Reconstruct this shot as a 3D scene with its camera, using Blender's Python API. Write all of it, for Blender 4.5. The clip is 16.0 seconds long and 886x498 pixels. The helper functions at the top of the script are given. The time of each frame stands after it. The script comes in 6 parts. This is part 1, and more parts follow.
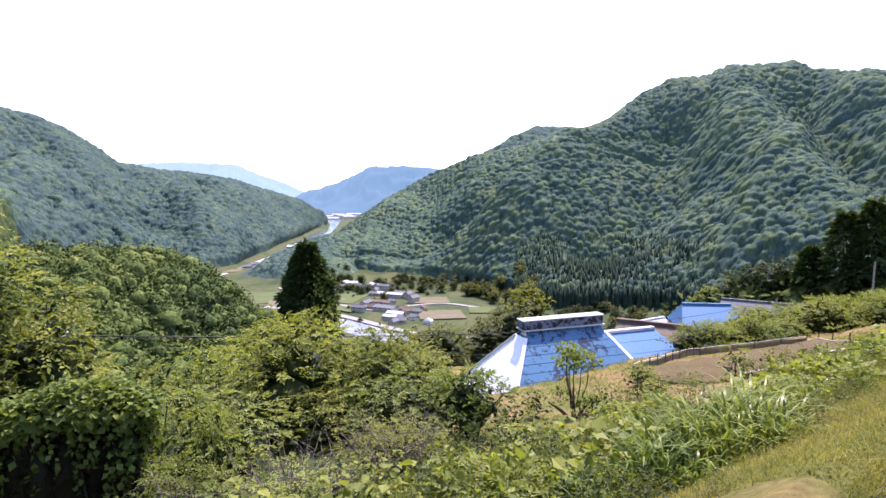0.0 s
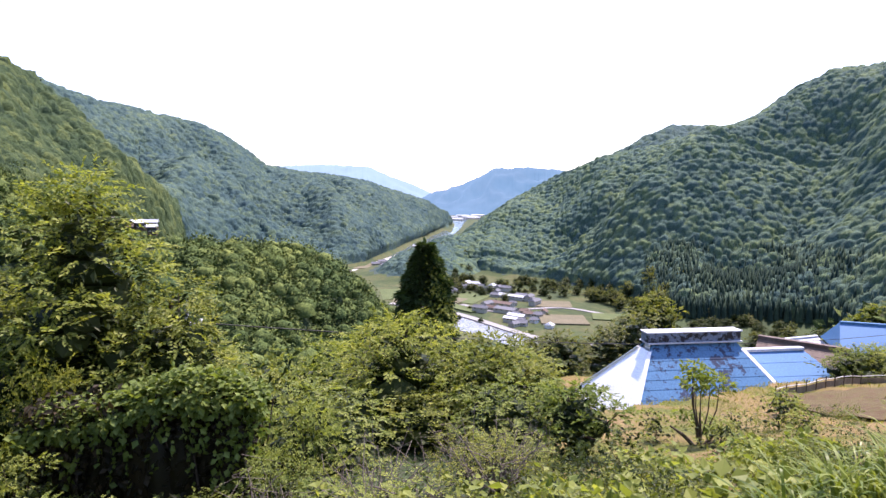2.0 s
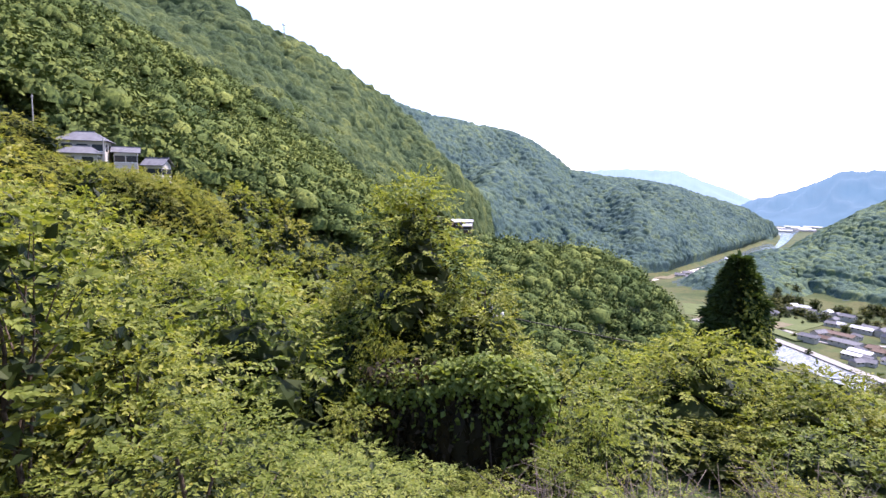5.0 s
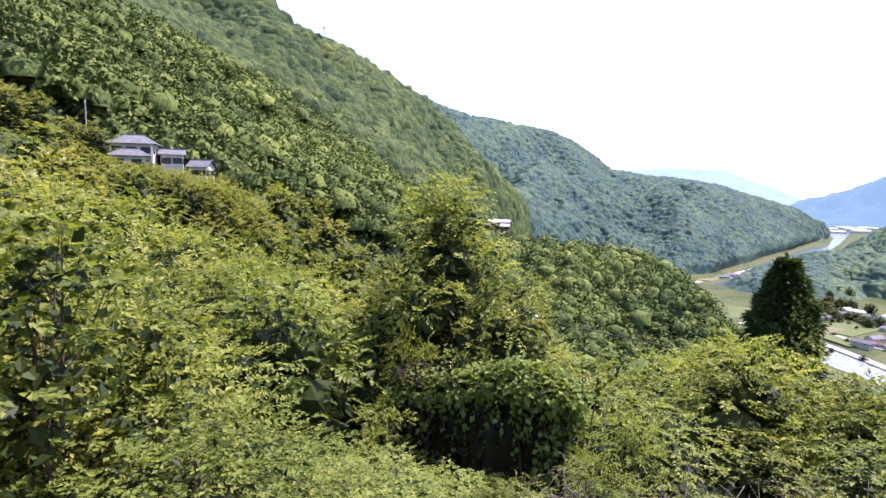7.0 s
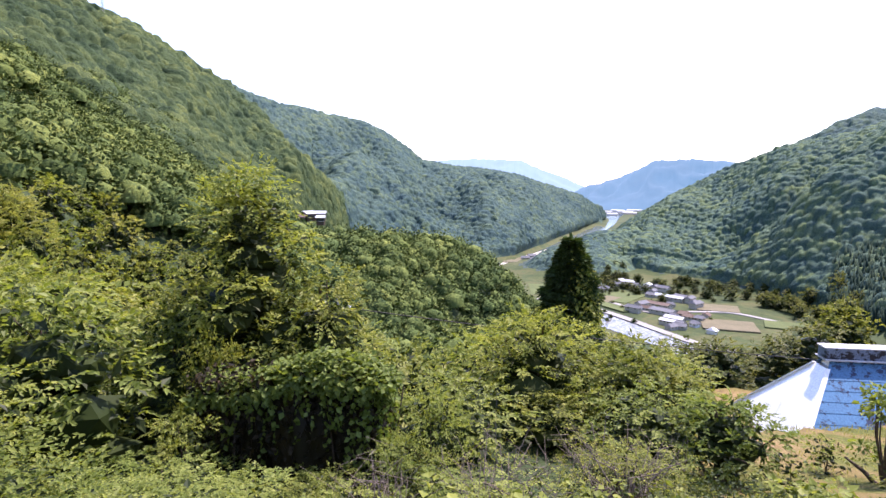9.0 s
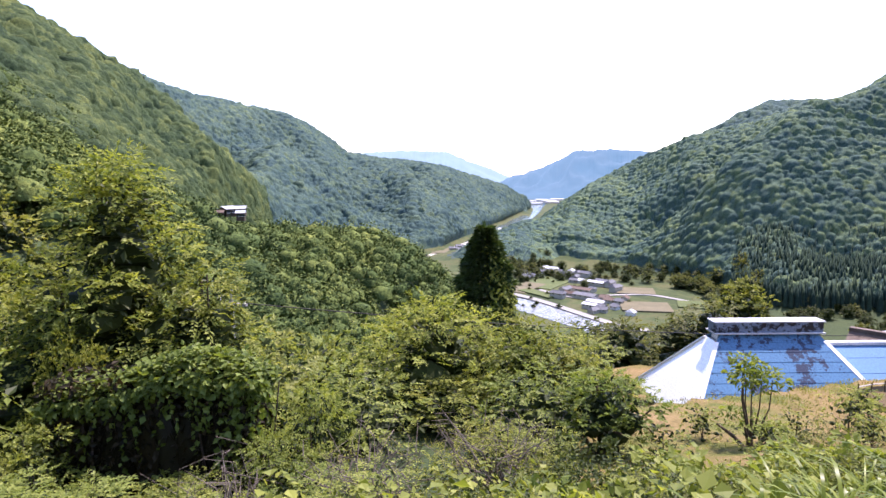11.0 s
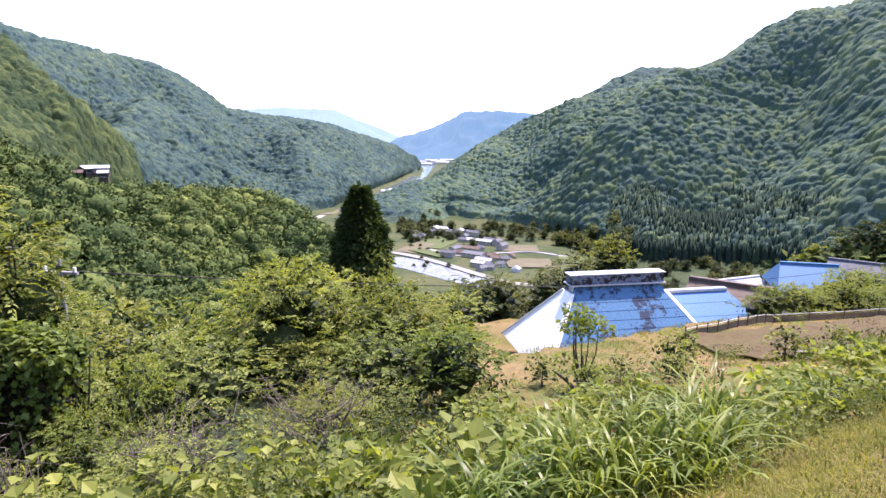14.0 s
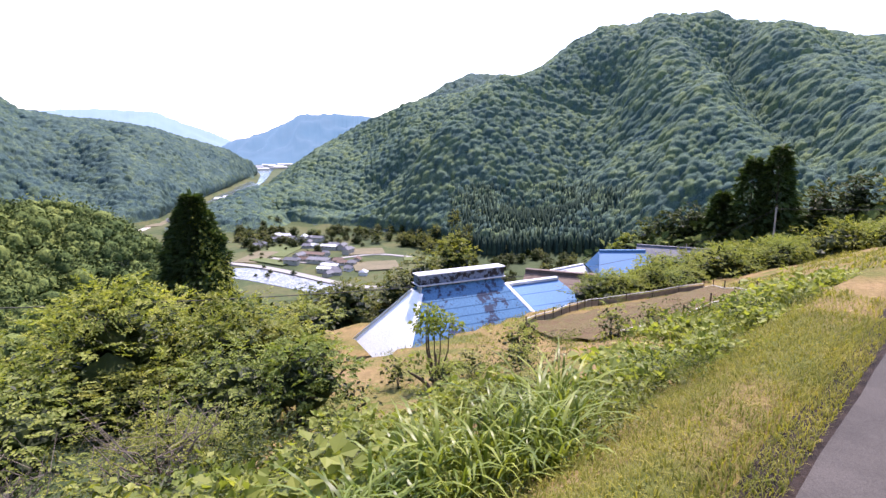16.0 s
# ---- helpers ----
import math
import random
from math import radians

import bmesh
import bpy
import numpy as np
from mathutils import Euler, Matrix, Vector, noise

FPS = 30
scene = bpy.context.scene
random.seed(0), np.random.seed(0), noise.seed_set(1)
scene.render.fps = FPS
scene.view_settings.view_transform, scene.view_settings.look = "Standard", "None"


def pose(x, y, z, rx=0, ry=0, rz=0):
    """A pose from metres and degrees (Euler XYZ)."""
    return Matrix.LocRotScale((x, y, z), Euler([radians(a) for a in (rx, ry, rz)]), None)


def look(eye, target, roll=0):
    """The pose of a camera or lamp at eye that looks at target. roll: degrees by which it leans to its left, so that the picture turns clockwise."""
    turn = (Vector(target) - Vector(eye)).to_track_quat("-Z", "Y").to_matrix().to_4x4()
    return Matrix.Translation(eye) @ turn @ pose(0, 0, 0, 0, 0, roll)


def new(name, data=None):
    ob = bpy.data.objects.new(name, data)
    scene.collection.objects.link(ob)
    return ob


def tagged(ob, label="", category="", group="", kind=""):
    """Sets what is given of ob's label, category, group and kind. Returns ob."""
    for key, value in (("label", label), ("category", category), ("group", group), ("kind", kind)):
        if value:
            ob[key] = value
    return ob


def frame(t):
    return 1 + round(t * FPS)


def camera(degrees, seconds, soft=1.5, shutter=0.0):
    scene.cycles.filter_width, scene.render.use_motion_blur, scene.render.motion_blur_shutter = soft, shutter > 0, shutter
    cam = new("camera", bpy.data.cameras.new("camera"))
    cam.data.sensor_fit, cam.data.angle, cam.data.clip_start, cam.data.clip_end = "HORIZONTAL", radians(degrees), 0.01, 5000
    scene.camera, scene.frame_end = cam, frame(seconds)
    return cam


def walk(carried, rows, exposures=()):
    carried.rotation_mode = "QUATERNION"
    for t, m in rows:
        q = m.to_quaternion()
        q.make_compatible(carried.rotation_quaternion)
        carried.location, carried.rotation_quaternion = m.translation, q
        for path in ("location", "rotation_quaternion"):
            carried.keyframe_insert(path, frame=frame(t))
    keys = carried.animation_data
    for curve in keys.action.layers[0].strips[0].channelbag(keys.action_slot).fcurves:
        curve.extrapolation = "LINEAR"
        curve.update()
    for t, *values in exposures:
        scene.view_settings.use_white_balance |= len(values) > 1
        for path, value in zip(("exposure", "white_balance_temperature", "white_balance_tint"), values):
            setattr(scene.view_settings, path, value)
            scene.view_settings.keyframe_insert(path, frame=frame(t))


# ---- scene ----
# Camera: carried along the edge of a lane, about 1.6 m above it.
cam = camera(75.2, 16.0)
PATH = [
    (0.0, pose(-0.000, -0.000, 1.600, 84.00, -0.00, 0.00)),
    (0.5, pose(0.057, 0.182, 1.579, 83.85, -0.12, 2.45)),
    (1.0, pose(0.148, 0.382, 1.558, 83.79, -0.12, 5.27)),
    (1.5, pose(0.224, 0.499, 1.554, 84.02, -0.22, 9.07)),
    (2.0, pose(0.278, 0.609, 1.569, 84.12, -0.33, 12.29)),
    (2.5, pose(0.307, 0.657, 1.545, 84.82, -0.36, 14.99)),
    (3.0, pose(0.295, 0.695, 1.537, 84.95, -0.59, 18.93)),
    (3.5, pose(0.250, 0.687, 1.540, 84.81, -0.91, 25.67)),
    (4.0, pose(0.305, 0.598, 1.566, 84.61, -1.04, 32.88)),
    (4.5, pose(0.341, 0.513, 1.580, 84.40, -1.00, 37.90)),
    (5.0, pose(0.352, 0.505, 1.582, 84.24, -0.98, 41.65)),
    (5.2, pose(0.357, 0.521, 1.576, 84.25, -0.90, 42.92)),
    (7.3, pose(0.380, 0.710, 1.616, 84.19, -0.85, 45.38)),
    (7.5, pose(0.396, 0.715, 1.609, 84.22, -0.82, 42.38)),
    (8.0, pose(0.404, 0.742, 1.606, 84.29, -0.80, 35.42)),
    (8.5, pose(0.436, 0.746, 1.602, 84.13, -0.69, 30.87)),
    (9.0, pose(0.571, 0.869, 1.576, 83.43, -0.27, 27.22)),
    (9.5, pose(0.784, 1.048, 1.558, 83.34, 0.06, 24.99)),
    (9.7, pose(0.858, 1.153, 1.552, 83.21, 0.02, 23.82)),
    (11.8, pose(1.698, 1.677, 1.357, 81.63, 0.30, 19.15)),
    (12.0, pose(1.783, 1.731, 1.370, 81.03, -0.04, 19.05)),
    (12.5, pose(1.935, 1.862, 1.346, 80.32, -0.08, 18.65)),
    (13.0, pose(2.082, 2.008, 1.317, 78.70, -0.25, 18.31)),
    (13.5, pose(2.283, 1.992, 1.350, 78.59, -0.14, 15.65)),
    (14.0, pose(2.339, 1.962, 1.347, 78.69, -0.25, 9.25)),
    (14.5, pose(2.296, 2.009, 1.373, 78.88, -0.38, 2.04)),
    (15.0, pose(2.291, 2.017, 1.355, 79.17, -0.17, -2.22)),
    (15.5, pose(2.287, 2.047, 1.348, 79.00, -0.00, -4.71)),
    (16.0, pose(2.275, 2.033, 1.366, 79.03, 0.04, -6.35)),
]
walk(cam, PATH, [(0.0, 1.47, 6380, 33), (2.5, 1.47, 6380, 33), (5.0, 1.6, 6380, 33), (7.5, 1.74, 6380, 33), (8.5, 1.6, 6380, 33), (9.5, 1.52, 6380, 33), (12.0, 1.52, 6380, 33), (13.5, 1.6, 6380, 33), (16.0, 1.52, 6380, 33)])

# Sky and sun
SUN_AZ, SUN_EL = 24.0, 62.0          # degrees right of straight ahead, and up
world = bpy.data.worlds.new("sky")
scene.world = world
world.use_nodes = True
wn, wl = world.node_tree.nodes, world.node_tree.links
sky_tex = wn.new("ShaderNodeTexSky")
sky_tex.sky_type, sky_tex.sun_disc = "NISHITA", False
sky_tex.sun_elevation, sky_tex.sun_rotation = radians(SUN_EL), radians(SUN_AZ)
sky_tex.air_density, sky_tex.dust_density, sky_tex.ozone_density = 1.0, 0.6, 1.0
wl.new(sky_tex.outputs[0], wn["Background"].inputs[0])
wn["Background"].inputs[1].default_value = 0.15
sun = new("sun", bpy.data.lights.new("sun", "SUN"))
sun.data.energy, sun.data.angle, sun.data.color = 3.7, radians(0.6), (1.0, 0.95, 0.85)
sa, se = radians(SUN_AZ), radians(SUN_EL)
sun.matrix_world = look((0, 0, 400), Vector((0, 0, 400)) - Vector((math.sin(sa) * math.cos(se), math.cos(sa) * math.cos(se), math.sin(se))))

# ---------------------------------------------------------------- mesh and material helpers
rng = np.random.default_rng(7)


def np_mesh(name, verts, faces, mat, smooth=False):
    """A mesh from arrays: verts (n, 3), faces (m, k)."""
    verts, faces = np.asarray(verts, np.float32), np.asarray(faces, np.int32)
    me = bpy.data.meshes.new(name)
    m, k = faces.shape
    me.vertices.add(len(verts)), me.loops.add(m * k), me.polygons.add(m)
    me.vertices.foreach_set("co", verts.ravel())
    me.loops.foreach_set("vertex_index", faces.ravel())
    me.polygons.foreach_set("loop_start", np.arange(0, m * k, k, dtype=np.int32))
    me.update(calc_edges=True)
    me.polygons.foreach_set("use_smooth", np.full(m, smooth))
    me.materials.append(mat)
    return me


def part(name, data, parent, label="", mat=None, smooth=False):
    """Links a bmesh or a mesh as one object under a thing or a part."""
    if isinstance(data, bmesh.types.BMesh):
        me = bpy.data.meshes.new(name)
        bmesh.ops.recalc_face_normals(data, faces=data.faces)
        data.to_mesh(me)
        data.free()
        if smooth:
            me.polygons.foreach_set("use_smooth", np.full(len(me.polygons), True))
        me.materials.append(mat)
        data = me
    ob = new(name, data)
    ob.parent = parent
    return tagged(ob, label)


def empty(name, m, label, category, group="", kind=""):
    ob = new(name)
    ob.matrix_world = m
    return tagged(ob, label, category, group, kind)


def box(bm, x0, x1, y0, y1, z0, z1, m=Matrix()):
    """Adds a box to bm."""
    vs = [bm.verts.new(m @ Vector((x, y, z))) for x in (x0, x1) for y in (y0, y1) for z in (z0, z1)]
    for q in ((0, 1, 3, 2), (4, 6, 7, 5), (0, 4, 5, 1), (2, 3, 7, 6), (0, 2, 6, 4), (1, 5, 7, 3)):
        bm.faces.new([vs[i] for i in q])


def boxes(*args, m=Matrix()):
    bm = bmesh.new()
    for a in args:
        box(bm, *a, m)
    return bm


def tube(pts, radii, sides=6):
    """Vertices and quads of a tapering tube along pts."""
    pts = np.asarray(pts, float)
    d = np.gradient(pts, axis=0)
    d /= np.linalg.norm(d, axis=1)[:, None] + 1e-9
    ref = np.where(np.abs(d[:, 2:3]) < 0.9, [[0, 0, 1.0]], [[1.0, 0, 0]])
    a = np.cross(d, ref)
    a /= np.linalg.norm(a, axis=1)[:, None] + 1e-9
    b = np.cross(d, a)
    th = np.linspace(0, 2 * np.pi, sides, endpoint=False)
    ring = np.cos(th)[None, :, None] * a[:, None] + np.sin(th)[None, :, None] * b[:, None]
    v = (pts[:, None] + ring * np.asarray(radii, float)[:, None, None]).reshape(-1, 3)
    f = []
    for i in range(len(pts) - 1):
        for j in range(sides):
            k = (j + 1) % sides
            f.append((i * sides + j, i * sides + k, (i + 1) * sides + k, (i + 1) * sides + j))
    return v, np.array(f)


def join(chunks):
    """Joins (verts, faces) pairs."""
    vs, fs, n = [], [], 0
    for v, f in chunks:
        vs.append(v), fs.append(np.asarray(f) + n)
        n += len(v)
    return np.concatenate(vs), np.concatenate(fs)


def hash2(i, j, seed):
    h = (i.astype(np.int64) * 374761393 + j.astype(np.int64) * 668265263 + seed * 974634777) & 0x7FFFFFFF
    h = ((h ^ (h >> 13)) * 1274126177) & 0x7FFFFFFF
    return ((h ^ (h >> 16)) & 0xFFFF) / 65535.0


def vnoise(x, y, seed=0):
    """Smooth value noise, 0 to 1."""
    i, j = np.floor(x), np.floor(y)
    u, v = x - i, y - j
    u, v = u * u * (3 - 2 * u), v * v * (3 - 2 * v)
    a, b = hash2(i, j, seed), hash2(i + 1, j, seed)
    c, d = hash2(i, j + 1, seed), hash2(i + 1, j + 1, seed)
    return a + (b - a) * u + (c - a) * v + (a - b - c + d) * u * v


def fbm(x, y, seed=0, octaves=4):
    s, amp, tot = 0, 1.0, 0
    for k in range(octaves):
        s, tot = s + amp * vnoise(x * 2 ** k, y * 2 ** k, seed + k), tot + amp
        amp *= 0.5
    return s / tot


def material(name, build):
    mat = bpy.data.materials.new(name)
    mat.use_nodes = True
    nt = mat.node_tree
    build(nt, nt.nodes, nt.links, nt.nodes["Principled BSDF"])
    return mat


def ramp(n, stops):
    r = n.new("ShaderNodeValToRGB")
    els = r.color_ramp.elements
    while len(els) < len(stops):
        els.new(0.5)
    for e, (p, c) in zip(els, stops):
        e.position, e.color = p, (*c, 1)
    return r


def noise_node(n, l, scale, detail=4.0, rough=0.6, coord="Object", kind="ShaderNodeTexNoise"):
    tc, t = n.new("ShaderNodeTexCoord"), n.new(kind)
    t.inputs["Scale"].default_value = scale
    if kind == "ShaderNodeTexNoise":
        t.inputs["Detail"].default_value, t.inputs["Roughness"].default_value = detail, rough
    l.new(tc.outputs[coord], t.inputs["Vector"])
    return t


def mix_rgb(n, l, fac, a, b, mode="MIX"):
    m = n.new("ShaderNodeMix")
    m.data_type, m.blend_type = "RGBA", mode
    for sock, val in ((m.inputs[0], fac), (m.inputs[6], a), (m.inputs[7], b)):
        if isinstance(val, (int, float)):
            sock.default_value = val
        elif isinstance(val, tuple):
            sock.default_value = (*val, 1)
        else:
            l.new(val, sock)
    return m.outputs[2]


def bump(n, l, bsdf, height, strength, distance):
    b = n.new("ShaderNodeBump")
    b.inputs["Strength"].default_value, b.inputs["Distance"].default_value = strength, distance
    l.new(height, b.inputs["Height"])
    l.new(b.outputs[0], bsdf.inputs["Normal"])
    return b


def surface(name, stops, scale, rough=0.9, fine=None, bump_d=0.02, metal=0.0, coarse=None, spec=0.2):
    """A rough surface: a coarse ramp of colours, finer speckle and relief."""
    def build(nt, n, l, p):
        a = noise_node(n, l, scale, 6, 0.65)
        r = ramp(n, stops)
        l.new(a.outputs["Fac"], r.inputs[0])
        col = r.outputs[0]
        f = noise_node(n, l, fine or scale * 12, 5, 0.7)
        fr = ramp(n, [(0.3, (0.72, 0.72, 0.72)), (0.7, (1.2, 1.2, 1.2))])
        l.new(f.outputs["Fac"], fr.inputs[0])
        col = mix_rgb(n, l, 1.0, col, fr.outputs[0], "MULTIPLY")
        l.new(col, p.inputs["Base Color"])
        p.inputs["Roughness"].default_value, p.inputs["Metallic"].default_value = rough, metal
        p.inputs["Specular IOR Level"].default_value = spec
        bump(n, l, p, f.outputs["Fac"], 0.7, bump_d)
    return material(name, build)


def leafy(name, dark, mid, light, trans=0.4, rough=0.5, patch=0.6):
    """Leaves: colour by leaf, by plant and by patch, with light coming through."""
    def build(nt, n, l, p):
        g, oi = n.new("ShaderNodeNewGeometry"), n.new("ShaderNodeObjectInfo")
        r = ramp(n, [(0.0, dark), (0.5, mid), (1.0, light)])
        l.new(g.outputs["Random Per Island"], r.inputs[0])
        a = noise_node(n, l, patch, 3)
        pr = ramp(n, [(0.3, (0.68, 0.76, 0.7)), (0.7, (1.22, 1.15, 1.1))])
        l.new(a.outputs["Fac"], pr.inputs[0])
        orr = ramp(n, [(0.0, (0.74, 0.84, 0.82)), (0.5, (1.0, 1.0, 1.0)), (1.0, (1.12, 1.1, 1.0))])
        l.new(oi.outputs["Random"], orr.inputs[0])
        col = mix_rgb(n, l, 1.0, r.outputs[0], pr.outputs[0], "MULTIPLY")
        col = mix_rgb(n, l, 1.0, col, orr.outputs[0], "MULTIPLY")
        l.new(col, p.inputs["Base Color"])
        p.inputs["Roughness"].default_value = rough
        p.inputs["Specular IOR Level"].default_value = 0.14
        t, m = n.new("ShaderNodeBsdfTranslucent"), n.new("ShaderNodeMixShader")
        l.new(mix_rgb(n, l, 1.0, col, (1.5, 1.5, 0.6), "MULTIPLY"), t.inputs[0])
        m.inputs[0].default_value = trans
        l.new(p.outputs[0], m.inputs[1])
        l.new(t.outputs[0], m.inputs[2])
        l.new(m.outputs[0], n["Material Output"].inputs[0])
    return material(name, build)


def canopy(name, dark, mid, light, scale=0.9, relief=0.7, tinted=True):
    """Tree crowns seen from afar: colour by crown (the tint of a canopy sheet, or each crown's own), with leafy relief."""
    def build(nt, n, l, p):
        r = ramp(n, [(0.0, dark), (0.55, mid), (1.0, light)])
        if tinted:
            at = n.new("ShaderNodeAttribute")
            at.attribute_name = "tint"
            l.new(at.outputs["Fac"], r.inputs[0])
        else:
            l.new(n.new("ShaderNodeNewGeometry").outputs["Random Per Island"], r.inputs[0])
        a = noise_node(n, l, scale, 6, 0.75)
        big = noise_node(n, l, 0.012, 3)
        pr = ramp(n, [(0.32, (0.5, 0.56, 0.6)), (0.68, (1.45, 1.38, 1.1))])
        l.new(a.outputs["Fac"], pr.inputs[0])
        br = ramp(n, [(0.35, (0.78, 0.85, 0.88)), (0.65, (1.2, 1.14, 1.0))])
        l.new(big.outputs["Fac"], br.inputs[0])
        col = mix_rgb(n, l, 1.0, r.outputs[0], pr.outputs[0], "MULTIPLY")
        col = mix_rgb(n, l, 1.0, col, br.outputs[0], "MULTIPLY")
        l.new(col, p.inputs["Base Color"])
        p.inputs["Roughness"].default_value = 0.8
        p.inputs["Specular IOR Level"].default_value = 0.05
        bump(n, l, p, a.outputs["Fac"], 1.0, relief)
    return material(name, build)


M_LEAF = leafy("leaf_green", (0.094, 0.112, 0.022), (0.166, 0.188, 0.037), (0.27, 0.278, 0.068), trans=0.38)
M_LEAF_PALE = leafy("leaf_yellow_green", (0.125, 0.156, 0.036), (0.195, 0.228, 0.054), (0.294, 0.315, 0.09), trans=0.42)
M_LEAF_DARK = leafy("leaf_dark", (0.03, 0.042, 0.016), (0.055, 0.072, 0.023), (0.095, 0.115, 0.036), trans=0.25)
M_OLIVE = leafy("leaf_olive", (0.08, 0.092, 0.034), (0.13, 0.142, 0.054), (0.19, 0.195, 0.08))
M_BAMBOO = leafy("leaf_bamboo", (0.16, 0.175, 0.05), (0.24, 0.25, 0.078), (0.33, 0.325, 0.12))
M_GRASS = leafy("grass_blades", (0.115, 0.125, 0.022), (0.185, 0.19, 0.033), (0.29, 0.26, 0.068), trans=0.35, patch=1.1)
M_CROWN_L = canopy("forest_near", (0.052, 0.08, 0.03), (0.096, 0.132, 0.046), (0.155, 0.188, 0.062), 0.9, 0.6, False)
M_SLOPE_L = canopy("forest_sunny_slope", (0.028, 0.05, 0.03), (0.058, 0.086, 0.043), (0.112, 0.138, 0.056), 0.7, 1.2)
# Distant forests: aerial haze is painted into the base colour as a bluish tint.
M_CROWN_R = canopy("forest_slope_haze", (0.05, 0.09, 0.1), (0.078, 0.122, 0.096), (0.122, 0.164, 0.082), 0.6, 1.0)
M_CROWN_F = canopy("forest_far_haze", (0.04, 0.074, 0.092), (0.056, 0.094, 0.094), (0.09, 0.128, 0.084), 0.45, 1.0)
M_CEDAR = canopy("forest_cedar", (0.018, 0.036, 0.034), (0.026, 0.046, 0.039), (0.038, 0.06, 0.042), 0.9, 0.3, False)
M_BARK = surface("bark", [(0.3, (0.05, 0.035, 0.025)), (0.7, (0.13, 0.10, 0.075))], 6, bump_d=0.02)
M_ASPHALT = surface("asphalt", [(0.3, (0.05, 0.046, 0.041)), (0.7, (0.076, 0.069, 0.061))], 1.6, fine=70, bump_d=0.008, rough=0.95, spec=0.15)


def ground_mat(nt, n, l, p):
    a, b, f = noise_node(n, l, 0.35, 6), noise_node(n, l, 0.02, 4), noise_node(n, l, 9, 6, 0.75)
    r = ramp(n, [(0.32, (0.075, 0.09, 0.024)), (0.42, (0.13, 0.12, 0.038)), (0.49, (0.19, 0.135, 0.06)), (0.64, (0.25, 0.16, 0.085))])
    l.new(a.outputs["Fac"], r.inputs[0])
    r2 = ramp(n, [(0.4, (0.8, 0.9, 0.8)), (0.6, (1.15, 1.1, 1.0))])
    l.new(b.outputs["Fac"], r2.inputs[0])
    r3 = ramp(n, [(0.3, (0.55, 0.55, 0.55)), (0.7, (1.35, 1.35, 1.3))])
    l.new(f.outputs["Fac"], r3.inputs[0])
    c = mix_rgb(n, l, 1.0, mix_rgb(n, l, 1.0, r.outputs[0], r2.outputs[0], "MULTIPLY"), r3.outputs[0], "MULTIPLY")
    l.new(c, p.inputs["Base Color"])
    p.inputs["Roughness"].default_value = 1.0
    p.inputs["Specular IOR Level"].default_value = 0.1
    bump(n, l, p, f.outputs["Fac"], 0.8, 0.05)


M_GROUND = material("meadow_ground", ground_mat)

M_FLOOR = surface("forest_undergrowth", [(0.3, (0.028, 0.045, 0.017)), (0.7, (0.05, 0.072, 0.025))], 0.05, fine=0.5, bump_d=1.0)
# Blue-green lift paints haze into the ground between far trees.
M_FLOOR_FAR = surface("forest_floor_haze", [(0.3, (0.032, 0.055, 0.052)), (0.7, (0.05, 0.076, 0.062))], 0.05, fine=0.5, bump_d=1.0)
M_FIELD = surface("valley_fields", [(0.36, (0.028, 0.046, 0.017)), (0.48, (0.052, 0.072, 0.023)), (0.56, (0.08, 0.084, 0.032)), (0.66, (0.06, 0.082, 0.026))], 0.02, fine=0.25, bump_d=0.2)

M_SHOULDER = surface("old_tarmac", [(0.35, (0.014, 0.011, 0.01)), (0.65, (0.042, 0.031, 0.025))], 5, fine=40, bump_d=0.03, spec=0.1)

# ---------------------------------------------------------------- the lie of the land
# s runs along the lane, n to its left; the lane's left edge is at n = 0.85.
SX, SY = 0.76, 0.65


def interp(az, pairs):
    a = np.array(sorted(pairs))
    return np.interp(az, a[:, 0], a[:, 1])


def near_height(x, y):
    s, n = x * SX + y * SY, -x * SY + y * SX
    z = -0.075 * np.clip(s, -40, 80)
    lip = 1.2 + 0.4 * np.clip((s - 6) / 6, 0, 1)
    z = z - 0.7 * np.clip(n - lip, 0, 1.8) - 0.40 * np.clip(n - lip - 1.8, 0, 10 - lip - 1.8) - 0.22 * np.clip(n - 10, 0, 5)
    m = np.clip((s - 8) / 5, 0, 1)
    z = z - m * (3.3 * np.clip((n - 15) / 1.3, 0, 1) + 0.5 * np.clip(n - 28, 0, 300)) - (1 - m) * 0.5 * np.clip(n - 15, 0, 300)
    z = z + 0.35 * np.clip(-n - 3.6, 0, 60)
    rough = np.clip((n - 1.0) / 2, 0, 1)
    z = z + rough * ((fbm(x / 3, y / 3, 3) - 0.5) * 0.5 + (fbm(x * 1.2, y * 1.2, 9) - 0.5) * 0.12)
    bank = np.clip((-s - 2) / 20, 0, 1)
    return z + bank * np.clip(n - 6, 0, 60) * 0.28


# The far land, by compass bearing from the lane (degrees, left positive): how far off, and how high.
BOWL_R = [(100, 50), (75, 60), (60, 90), (45, 130), (30, 160), (20, 220), (10, 300), (0, 330), (-12, 300), (-20, 150), (-25, 75), (-33, 65), (-44, 55), (-62, 50)]
BOWL_Z = [(100, 6), (75, -6), (60, -18), (45, -38), (30, -58), (20, -88), (10, -122), (0, -126), (-12, -124), (-20, -60), (-25, -18), (-33, -13), (-44, -8), (-62, -4)]
SPUR_R = [(100, 100), (79, 95), (72, 115), (62, 140), (52, 200), (44, 275), (30, 290), (20, 310), (12, 350), (5, 380), (-10, 400), (-20, 300), (-25, 120), (-33, 110), (-44, 80), (-62, 80)]
